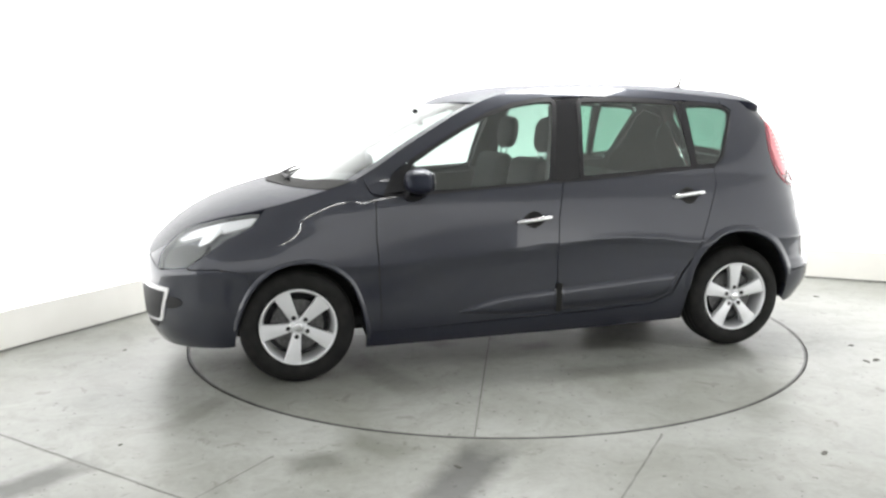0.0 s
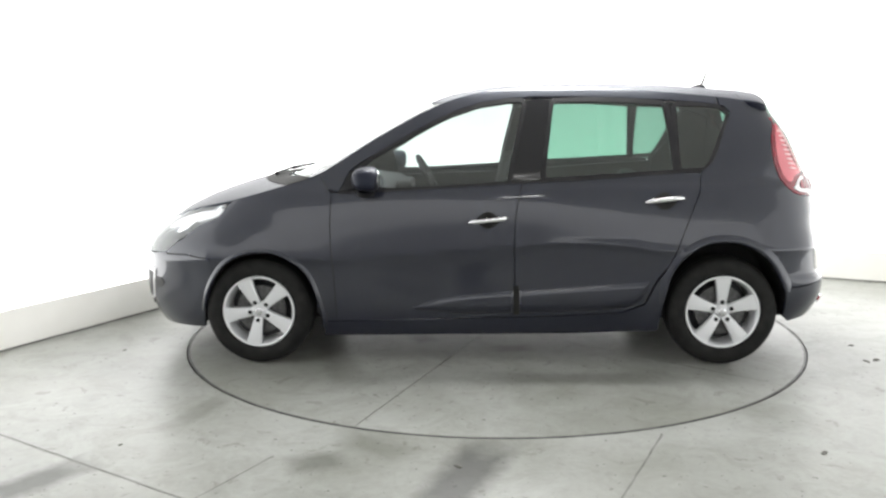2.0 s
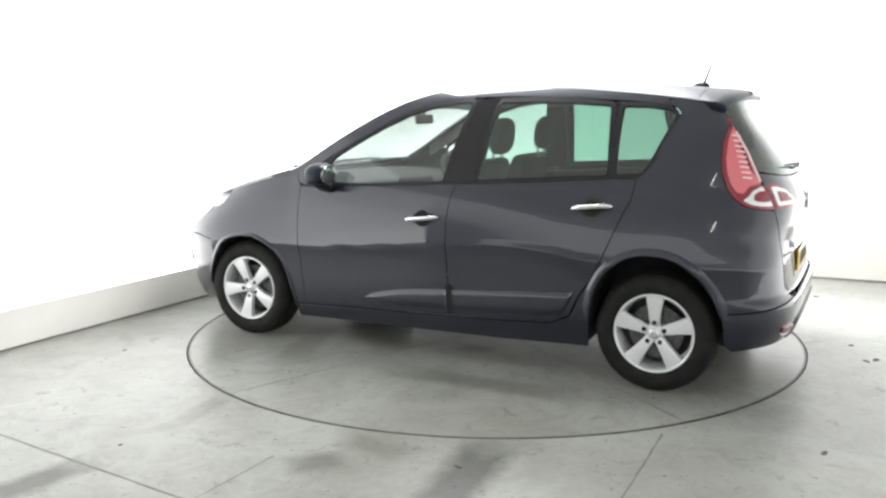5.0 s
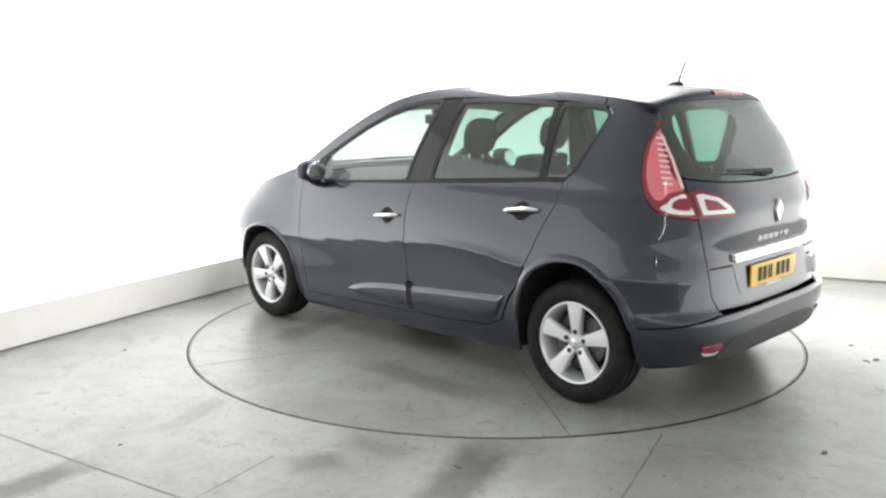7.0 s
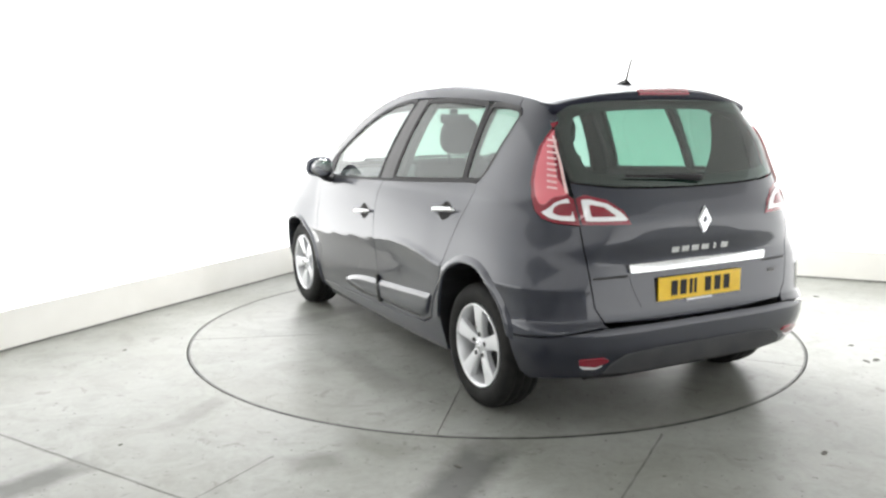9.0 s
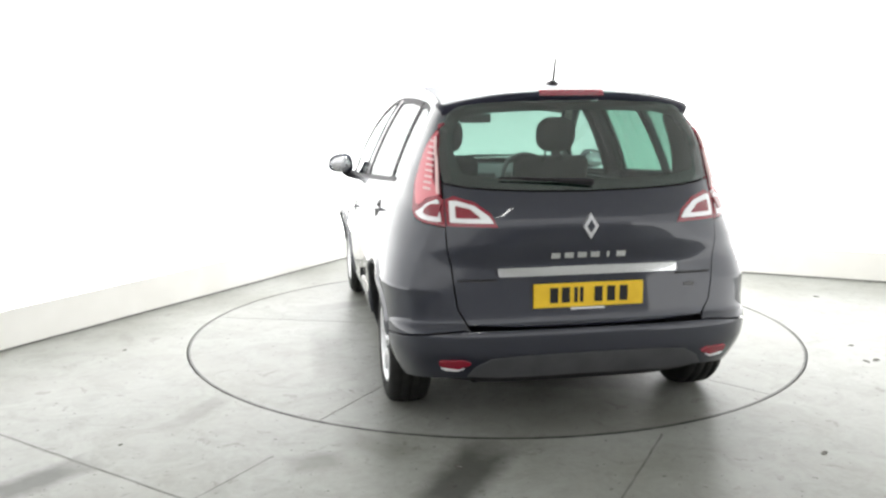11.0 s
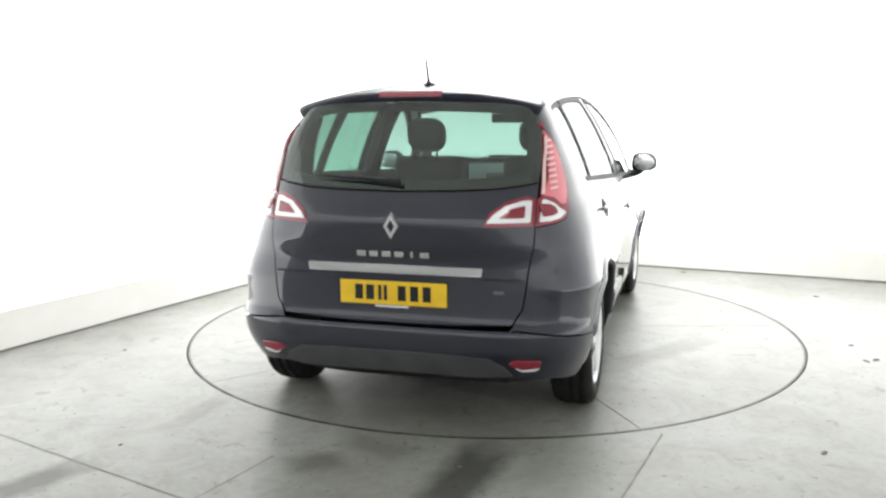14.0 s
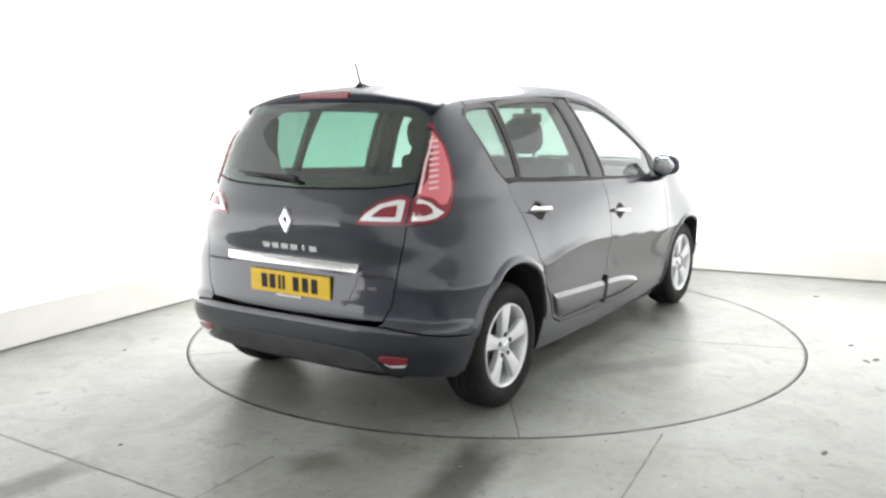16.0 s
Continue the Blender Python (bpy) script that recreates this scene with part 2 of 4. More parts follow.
def floor_joints():
    """Filled saw cuts in the floor, very slightly proud."""
    for a, b, w in (((-3.6, -1.30), (.2, -3.46), .007), ((.79, -1.93), (-.35, -4.6), .005), ((-.95, -2.24), (-1.32, -3.0), .004)):
        a, b = Vector((*a, 0)), Vector((*b, 0))
        d = (b - a).normalized()
        n = Vector((-d.y, d.x, 0)) * w
        steps = 60
        verts, faces = [], []
        for i in range(steps + 1):
            p = a + (b - a) * (i / steps) + n * noise.noise(Vector((i * .7, w * 900, 0))) * .6
            k = .75 + .5 * abs(noise.noise(Vector((i * 1.3, 5, w * 300))))
            verts += [(*(p + n * k).xy, .0006), (*(p - n * k).xy, .0006), (*(p - n * k).xy, -.004), (*(p + n * k).xy, -.004)]
        for i in range(steps):
            for k in range(4):
                faces.append((4 * i + k, 4 * i + (k + 1) % 4, 4 * i + 4 + (k + 1) % 4, 4 * i + 4 + k))
        tagged(mesh_object("floor_joint", verts, faces, FILLER_AND_SHADE, smooth=False), "dark filled joint in the concrete floor", kind="structure")


def crumbs():
    """Bits of dirt lying on the floor."""
    rng = random.Random(4)
    for x, y, s in ((-2.31, -.63, .016), (-1.68, -2.14, .014), (-.14, -2.32, .016), (2.26, -.40, .022), (2.28, -.71, .030), (2.56, 1.01, .018), (1.45, -2.12, .02), (1.74, 2.0, .02), (2.21, -.74, .02)):
        bm = bmesh.new()
        bmesh.ops.create_icosphere(bm, subdivisions=2, radius=1)
        sx, sy = s * rng.uniform(.7, 1.6), s * rng.uniform(.5, .9)
        for v in bm.verts:
            k = 1 + .35 * noise.noise(v.co * 1.7 + Vector((x * 9, y * 9, 0)))
            v.co = (v.co.x * sx * k, v.co.y * sy * k, max(0, v.co.z) * s * .25 * k)
        ob = part("dirt_crumb", bm, SEALANT, None, smooth=True)
        ob.matrix_basis = pose(x, y, 0, 0, 0, rng.uniform(0, 180))
        tagged(ob, "small dark bit of dirt on the floor", "debris", "dirt on the studio floor")


studio()
floor_ring()
floor_joints()
crumbs()
TURNTABLE = platform()

# ---- body surface of the car: x forward, y to its left, z up, metres ----
def curve(pts):
    """A smooth curve through pairs (a, b) that never overshoots."""
    a, b = np.array(pts, float).T
    h, d = np.diff(a), np.diff(b) / np.diff(a)
    m = np.zeros(len(a))
    m[0], m[-1] = d[0], d[-1]
    for i in range(1, len(a) - 1):
        if d[i - 1] * d[i] > 0:
            w1, w2 = 2 * h[i] + h[i - 1], h[i] + 2 * h[i - 1]
            m[i] = (w1 + w2) / (w1 / d[i - 1] + w2 / d[i])

    def value(t):
        t = min(max(t, a[0]), a[-1])
        i = min(int(np.searchsorted(a, t, side="right")) - 1, len(a) - 2)
        s = (t - a[i]) / h[i]
        return ((1 + 2 * s) * (1 - s) ** 2 * b[i] + s * (1 - s) ** 2 * h[i] * m[i]
                + s * s * (3 - 2 * s) * b[i + 1] + s * s * (s - 1) * h[i] * m[i + 1])
    return value


ridge_along = curve([(-1.25, 0), (-1.0, .9), (-.85, 1), (-.55, .6), (-.3, 0)])
ridge_height = curve([(.58, 0), (.66, .55), (.694, 1), (.704, .95), (.720, .35), (.738, 0)])


def ridge(x, z):
    """The pressed ridge over the rear wheel that fades out along the rear door."""
    return .0085 * ridge_along(x) * ridge_height(z) if -1.25 < x < -.3 and .58 < z < .738 else 0.0


half_width = curve([(.12, .78), (.20, .835), (.28, .862), (.36, .876), (.45, .884), (.55, .890), (.62, .897), (.66, .904), (.688, .9105), (.702, .9140), (.745, .9122), (.80, .909), (.87, .9035), (.95, .893), (1.03, .872), (1.075, .850), (1.12, .838), (1.30, .765), (1.47, .675), (1.56, .610), (1.63, .53)])
taper_height = curve([(.70, 0), (.9, .03), (1.0, .05), (1.13, .062), (1.6, .06)])
front_taper = curve([(.2, .01), (.7, .015), (.95, .04), (1.1, .07), (1.6, .09)])
rear_end = curve([(.12, -1.82), (.20, -1.91), (.30, -1.985), (.42, -2.018), (.485, -2.020), (.512, -2.010), (.535, -1.984), (.60, -1.974), (.78, -1.964), (.90, -1.984), (.98, -1.989), (1.05, -1.969), (1.12, -1.930), (1.30, -1.818), (1.48, -1.693), (1.6, -1.655)])
rear_flare = curve([(.28, 0), (.45, .026), (.6, .020), (.75, .004), (.9, 0)])
rear_square = curve([(.2, 4.2), (.45, 5.0), (.7, 4.8), (.85, 4.0), (1.0, 3.5), (1.2, 4.2), (1.4, 6), (1.6, 6)])
front_end = curve([(.12, 2.04), (.22, 2.145), (.34, 2.185), (.5, 2.195), (.62, 2.19), (.70, 2.16), (.76, 2.11), (.9, 1.92), (1.05, 1.7), (1.6, 1.5)])
REAR_X, FRONT_X, FAN = -1.2, 1.0, .85
RC, FC = REAR_X - FAN * math.pi / 2, FRONT_X + FAN * math.pi / 2  # rear and front centre lines


NOSE = 3.2  # how square the front is in plan
crease = curve([(-1.4, .68), (-1.0, .69), (-.8, .72), (-.5, .735), (-.15, .708), (.4, .668), (.9, .632), (1.4, .625)])
crease_reach = curve([(.38, 0), (.58, .85), (.70, 1), (.80, .85), (1.02, 0)])


def width_at(x, z):
    if .38 < z < 1.02:
        z -= (crease(x) - .702) * crease_reach(z)
    b = min(max((-.1 - x) / 1.2, 0), 1)
    f = min(max((x - .2) / .9, 0), 1)
    return ridge(x, z) + half_width(z) * (1 + (rear_flare(z) - taper_height(z)) * b * b * (3 - 2 * b)) * (1 - front_taper(z) * f * f)


flare_height = curve([(.12, .3), (.30, .75), (.45, 1.0), (.66, 1.0), (.78, .7), (.90, .2), (1.0, 0), (1.6, 0)])


def flare(x, z):
    """How much the front wings swell over the wheels."""
    return 1 + .050 * flare_height(z) * math.exp(-((x - 1.62) / .36) ** 2)


def wall(u, z):
    """The upright skin. u: x along the left side, then fanned round the rear (RC: centre) or the front (FC: centre)."""
    if REAR_X <= u <= FRONT_X:
        return (u, width_at(u, z) * flare(u, z), z)
    if u < REAR_X:
        o, phi, sign, n, reach = REAR_X, (REAR_X - u) / FAN, -1, rear_square(z), REAR_X - rear_end(z)
    else:
        o, phi, sign, n, reach = FRONT_X, (u - FRONT_X) / FAN, 1, 2.45, front_end(z) - FRONT_X
    w, c, s = width_at(o, z), math.cos(phi), math.sin(phi)
    r = ((abs(c) / w) ** n + (max(s, 0) / reach) ** n) ** (-1 / n)
    x, y = o + sign * r * s, r * c
    if u > FRONT_X:
        y = math.copysign(w * max(1 - (abs(x - o) / reach) ** NOSE, 0) ** (1 / NOSE), c)
    return (x, y * flare(x, z), z)


def plan_half(x, z):
    """Half the body's width at x and height z; 0 outside."""
    if REAR_X <= x <= FRONT_X:
        return width_at(x, z)
    o, n, reach = (REAR_X, rear_square(z), REAR_X - rear_end(z)) if x < REAR_X else (FRONT_X, NOSE, front_end(z) - FRONT_X)
    q = abs(x - o) / reach
    return width_at(o, z) * (1 - q ** n) ** (1 / n) if q < 1 else 0.0


def u_of(x, y):
    """The wall coordinate of a place on the skin."""
    if REAR_X <= x <= FRONT_X:
        return x
    if x < REAR_X:
        return REAR_X - FAN * math.atan2(REAR_X - x, y)
    return FRONT_X + FAN * math.atan2(x - FRONT_X, y)


def at_rear(y, z):
    """The wall coordinate of the rear face at y."""
    n, reach, w = rear_square(z), REAR_X - rear_end(z), width_at(REAR_X, z)
    return u_of(REAR_X - reach * max(1 - (abs(y) / w) ** n, 1e-6) ** (1 / n), y)


# upper edge of the skin along x, and the middle line of bonnet, windscreen and roof
edge_z = curve([(-1.75, 1.484), (-1.58, 1.510), (-1.417, 1.536), (-1.094, 1.572), (-.77, 1.598), (-.445, 1.609), (-.12, 1.603), (.044, 1.584), (.208, 1.542), (.374, 1.473), (.54, 1.385), (.71, 1.287), (.88, 1.180), (.97, 1.128), (1.08, 1.083), (1.22, 1.045), (1.4, .995), (1.55, .957), (1.70, .925), (1.80, .897), (1.88, .866), (1.95, .825), (2.03, .765), (2.10, .715), (2.16, .67)])
middle_z = curve([(-1.82, 1.562), (-1.6, 1.585), (-1.3, 1.613), (-1.0, 1.632), (-.7, 1.641), (-.4, 1.640), (-.14, 1.631), (.042, 1.613), (.225, 1.578), (.372, 1.527), (.595, 1.425), (.783, 1.328), (.972, 1.225), (1.12, 1.142), (1.22, 1.095), (1.30, 1.080), (1.45, 1.058), (1.60, 1.022), (1.75, .972), (1.90, .903), (2.03, .818), (2.10, .755), (2.15, .70)])


def edge_y(x):
    return plan_half(x, edge_z(x))


def top(x, v):
    """Bonnet, windscreen and roof; v runs from 1 (left edge) over 0 (middle) to -1."""
    e = edge_z(x)
    return (x, v * edge_y(x), e + (middle_z(x) - e) * (1 - abs(v) ** 3.0))


# ---- panels cut out of the body surface ----
def dense(poly, step=.03):
    out = []
    for a, b in zip(poly, poly[1:] + poly[:1]):
        k = max(1, int(math.hypot(b[0] - a[0], b[1] - a[1]) / step))
        out += [(a[0] + (b[0] - a[0]) * i / k, a[1] + (b[1] - a[1]) * i / k) for i in range(k)]
    return out


def rounded(poly, r):
    """The outline with its corners rounded."""
    out, n = [], len(poly)
    for i in range(n):
        p, a, b = (np.array(poly[k % n], float) for k in (i, i - 1, i + 1))
        da, db = a - p, b - p
        la, lb = np.linalg.norm(da), np.linalg.norm(db)
        if la < 1e-6 or lb < 1e-6:
            continue
        bend = np.dot(da, db) / la / lb
        k = min(r, la * .45, lb * .45)
        if bend < -.97:
            out.append(tuple(p))
            continue
        s, e = p + da / la * k, p + db / lb * k
        for t in (0, .25, .5, .75, 1):
            out.append(tuple((1 - t) ** 2 * s + 2 * t * (1 - t) * p + t * t * e))
    return out


def grown(poly, g):
    """The outline moved outward by g metres (inward where g is negative)."""
    pts = np.array(poly, float)
    area = sum(a[0] * b[1] - b[0] * a[1] for a, b in zip(pts, np.roll(pts, -1, 0)))
    sign = 1 if area > 0 else -1
    out = []
    n = len(pts)
    for i in range(n):
        a, p, b = pts[i - 1], pts[i], pts[(i + 1) % n]
        d1, d2 = (p - a) / max(np.linalg.norm(p - a), 1e-9), (b - p) / max(np.linalg.norm(b - p), 1e-9)
        m = np.array([d1[1], -d1[0]]) + np.array([d2[1], -d2[0]])
        m = m / max(np.linalg.norm(m), .5)
        out.append(tuple(p + sign * g * m))
    return out


def clipped(poly, axis, limit, keep_above):
    out = []
    for a, b in zip(poly, poly[1:] + poly[:1]):
        ia, ib = (a[axis] >= limit) == keep_above, (b[axis] >= limit) == keep_above
        if ia:
            out.append(a)
        if ia != ib:
            t = (limit - a[axis]) / (b[axis] - a[axis])
            c = [a[0] + t * (b[0] - a[0]), a[1] + t * (b[1] - a[1])]
            c[axis] = limit
            out.append(tuple(c))
    return out


def cells(poly, cell):
    """The outline's area as small convex-ish faces on a grid."""
    us = [q[0] for q in poly]
    faces = []
    for i in range(math.floor(min(us) / cell), math.ceil(max(us) / cell)):
        col = clipped(clipped(poly, 0, i * cell, True), 0, (i + 1) * cell, False)
        if len(col) < 3:
            continue
        vs = [q[1] for q in col]
        for j in range(math.floor(min(vs) / cell), math.ceil(max(vs) / cell)):
            f = clipped(clipped(col, 1, j * cell, True), 1, (j + 1) * cell, False)
            if len(f) > 2:
                faces.append(f)
    return faces


def normal_of(surface, u, v, e=.004):
    a = Vector(surface(u + e, v)) - Vector(surface(u - e, v))
    b = Vector(surface(u, v + e)) - Vector(surface(u, v - e))
    n = a.cross(b)
    n.normalize()
    return n


def skin(surface, outward=1, lift=0.0, mirror=False):
    """A function from surface coordinates to place and normal."""
    cache = {}

    def at(u, v):
        k = (round(u, 5), round(v, 5))
        if k not in cache:
            n = normal_of(surface, u, v) * outward
            p = Vector(surface(u, v)) + n * lift
            if mirror:
                p.y, n.y = -p.y, -n.y
            cache[k] = (p, n)
        return cache[k]
    return at


WALL_OUT, TOP_OUT = -1, 1


def panel(name, poly, mat, parent, label="", surface="wall", mirror=False, gap=.0, lift=0.0, depth=.016, cell=.05, flange=None):
    """A pressed sheet on the body surface with turned-in edges."""
    at = skin(wall if surface == "wall" else top, WALL_OUT if surface == "wall" else TOP_OUT, lift, mirror)
    if gap:
        poly = grown(poly, -gap)
    poly = dense(poly, cell)
    index, verts, norms, faces, count = {}, [], [], [], {}

    def vertex(q):
        k = (round(q[0], 4), round(q[1], 4))
        if k not in index:
            p, n = at(*q)
            index[k] = len(verts)
            verts.append(p)
            norms.append(n)
        return index[k]

    for f in cells(poly, cell):
        ids = []
        for q in f:
            i = vertex(q)
            if i not in ids:
                ids.append(i)
        if len(ids) < 3:
            continue
        area = sum((verts[ids[k]] - verts[ids[0]]).cross(verts[ids[k + 1]] - verts[ids[0]]).dot(norms[ids[0]]) for k in range(1, len(ids) - 1))
        if abs(area) < 2e-8:
            continue
        if area < 0:
            ids.reverse()
        faces.append(tuple(ids))
        for a, b in zip(ids, ids[1:] + ids[:1]):
            count[(a, b)] = count.get((a, b), 0) + 1
    rim = [(a, b) for (a, b) in count if (b, a) not in count]
    up, low = {}, {}
    side = {}
    for a, b in rim:
        n = (norms[a] + norms[b]).normalized()
        out = (verts[b] - verts[a]).cross(n)
        for q in (a, b):
            side[q] = side.get(q, Vector()) + out
    for q, o in side.items():
        o = o.normalized() if o.length > 1e-9 else norms[q]
        up[q] = len(verts)
        verts.append(verts[q].copy())
        norms.append((o * .8 + norms[q] * .6).normalized())
        low[q] = len(verts)
        verts.append(verts[q] - norms[q] * depth - o * .001)
        norms.append(o)
    for a, b in rim:
        faces.append((up[b], up[a], low[a], low[b]))
    me = bpy.data.meshes.new(name)
    me.from_pydata(verts, [], faces)
    me.materials.append(mat)
    me.shade_smooth()
    me.normals_split_custom_set_from_vertices([n for n in norms])
    ob = new(name, me)
    ob.parent = parent
    return tagged(ob, label)


def both(name, poly, mat, parent, label="", **more):
    """The same panel on the left and on the right."""
    return [panel(name, poly, mat, parent, label, mirror=m, **more) for m in (False, True)]


def edge_line(u0, u1, steps=40):
    """Points along the skin's upper edge."""
    out = []
    for i in range(steps + 1):
        u = u0 + (u1 - u0) * i / steps
        z = 1.2
        for _ in range(40):
            z = .5 * z + .5 * edge_z(wall(u, z)[0])
        out.append((u, z))
    return out


def sided(half):
    """A closed outline across the rear or front centre line from its left half, listed away from the centre line and back to it."""
    c = RC if half[0][0] < 0 else FC
    return half + [(2 * c - u, z) for u, z in reversed(half) if abs(u - c) > 1e-4]


def rear(points):
    return [(at_rear(y, z), z) for y, z in points]


# ---- more materials ----
def glass(name, tint, base=.10, rough=0.0):
    m = bpy.data.materials.new(name)
    m.use_nodes = True
    nt = m.node_tree
    out = nt.nodes["Material Output"]
    nt.nodes.remove(nt.nodes["Principled BSDF"])
    clear, shine, mix, lw, fifth, fr = (nt.nodes.new(k) for k in ("ShaderNodeBsdfTransparent", "ShaderNodeBsdfGlossy", "ShaderNodeMixShader", "ShaderNodeLayerWeight", "ShaderNodeMath", "ShaderNodeMath"))
    clear.inputs["Color"].default_value = (*tint, 1)
    shine.inputs["Color"].default_value = (.97, 1, .99, 1)
    shine.inputs["Roughness"].default_value = rough
    fifth.operation, fr.operation = "POWER", "MULTIPLY_ADD"
    fifth.inputs[1].default_value, fr.inputs[1].default_value, fr.inputs[2].default_value = 5.0, .93, base
    nt.links.new(lw.outputs["Facing"], fifth.inputs[0])
    nt.links.new(fifth.outputs[0], fr.inputs[0])
    nt.links.new(fr.outputs[0], mix.inputs[0])
    nt.links.new(clear.outputs[0], mix.inputs[1])
    nt.links.new(shine.outputs[0], mix.inputs[2])
    nt.links.new(mix.outputs[0], out.inputs[0])
    return m


GLASS_FRONT = glass("clear_glass", (.62, .68, .66))
GLASS_QUARTER_TINT = glass("dark_tinted_glass", (.25, .37, .32))
GLASS_REAR = glass("tinted_glass", (.31, .47, .40))
GLASS_TAIL = glass("tinted_rear_glass", (.28, .455, .39))
LENS = glass("clear_lens", (.93, .94, .95))
RED_LENS = material("red_lens", (.24, .008, .024), .12, Coat_Weight=1.0, Coat_Roughness=.02)
PINK_LENS = material("pale_red_lens", (.74, .17, .205), .2, Coat_Weight=1.0, Coat_Roughness=.03)
RIB_LENS = material("pale_lens_rib", (.90, .62, .62), .15, Coat_Weight=1.0, Coat_Roughness=.03)
LAMP_GREY = vary(material("headlamp_grey", (.16, .165, .18), .3, .6), 12, (.12, .125, .14), (.20, .205, .22))
LAMP_SILVER = material("lamp_reflector", (.88, .88, .90), .25, .3)
VALANCE = bumpy(vary(material("grey_valance_plastic", (.055, .056, .06), .5, Specular_IOR_Level=.4), 7, (.047, .048, .052), (.064, .065, .069)), 350, .12)
PLATE_YELLOW = vary(material("yellow_plate", (.85, .55, .015), .35, Coat_Weight=.5), 20, (.82, .52, .012), (.88, .58, .018))
FABRIC = bumpy(vary(material("dark_seat_fabric", (.035, .035, .038), .9), 30, (.028, .028, .03), (.045, .045, .048)), 500, .4)
TRIM = bumpy(vary(material("grey_cabin_plastic", (.03, .031, .034), .75, Specular_IOR_Level=.3), 12, (.025, .026, .028), (.037, .037, .04)), 300, .3)
LINING = bumpy(vary(material("pale_headliner", (.32, .31, .30), .95), 25, (.29, .28, .27), (.35, .34, .33)), 400, .2)
DISC_STEEL = vary(material("brake_steel", (.12, .12, .125), .5, .8), 40, (.09, .09, .09), (.15, .15, .15))

CAR = thing("car", "dark metallic grey five-door compact people carrier on the turntable", "car")

B_LINE = [(-.196, 1.072), (-.173, .989), (-.153, .862), (-.148, .668), (-.156, .436), (-.164, .289)]
FRONT_LINE = [(.886, .258), (.897, .50), (.912, .831), (.904, 1.018)]
REAR_LINE = [(-.770, .318), (-.895, .372), (-.953, .50), (-1.029, .600), (-1.087, .731), (-1.162, .919), (-1.206, 1.012), (-1.214, 1.118)]
FRONT_ARCH = [(1.640, .235), (1.610, .330), (1.574, .440), (1.535, .525), (1.475, .605), (1.405, .655), (1.328, .676), (1.245, .675), (1.165, .645), (1.100, .598), (1.045, .525), (1.005, .410), (.980, .300), (.972, .235)]
REAR_ARCH = [(-.990, .225), (-.998, .297), (-1.010, .400), (-1.035, .515), (-1.080, .605), (-1.135, .665), (-1.198, .705), (-1.258, .726), (-1.316, .732), (-1.375, .729), (-1.431, .714), (-1.495, .674), (-1.551, .613), (-1.592, .540), (-1.620, .461), (-1.645, .370), (-1.662, .285)]
GLASS_DOOR_F = [(.735, 1.050), (.690, 1.185), (.535, 1.281), (.372, 1.371), (.209, 1.447), (.044, 1.500), (-.121, 1.525), (-.204, 1.527), (-.178, 1.414), (-.133, 1.224), (-.106, 1.078), (.2, 1.062), (.5, 1.046)]
GLASS_DOOR_R = [(-.325, 1.096), (-.352, 1.301), (-.385, 1.523), (-.617, 1.526), (-.847, 1.516), (-1.027, 1.502), (-1.046, 1.327), (-1.062, 1.136), (-.7, 1.116)]
GLASS_QUARTER = [(-1.101, 1.140), (-1.093, 1.295), (-1.092, 1.497), (-1.254, 1.493), (-1.395, 1.479), (-1.436, 1.453), (-1.341, 1.309), (-1.270, 1.180), (-1.235, 1.147)]
HEADLAMP = [(1.979, .640), (1.995, .725), (1.987, .795), (1.936, .858), (1.83, .893), (1.724, .918), (1.62, .934), (1.523, .942), (1.545, .877), (1.656, .815), (1.725, .745), (1.810, .664)]


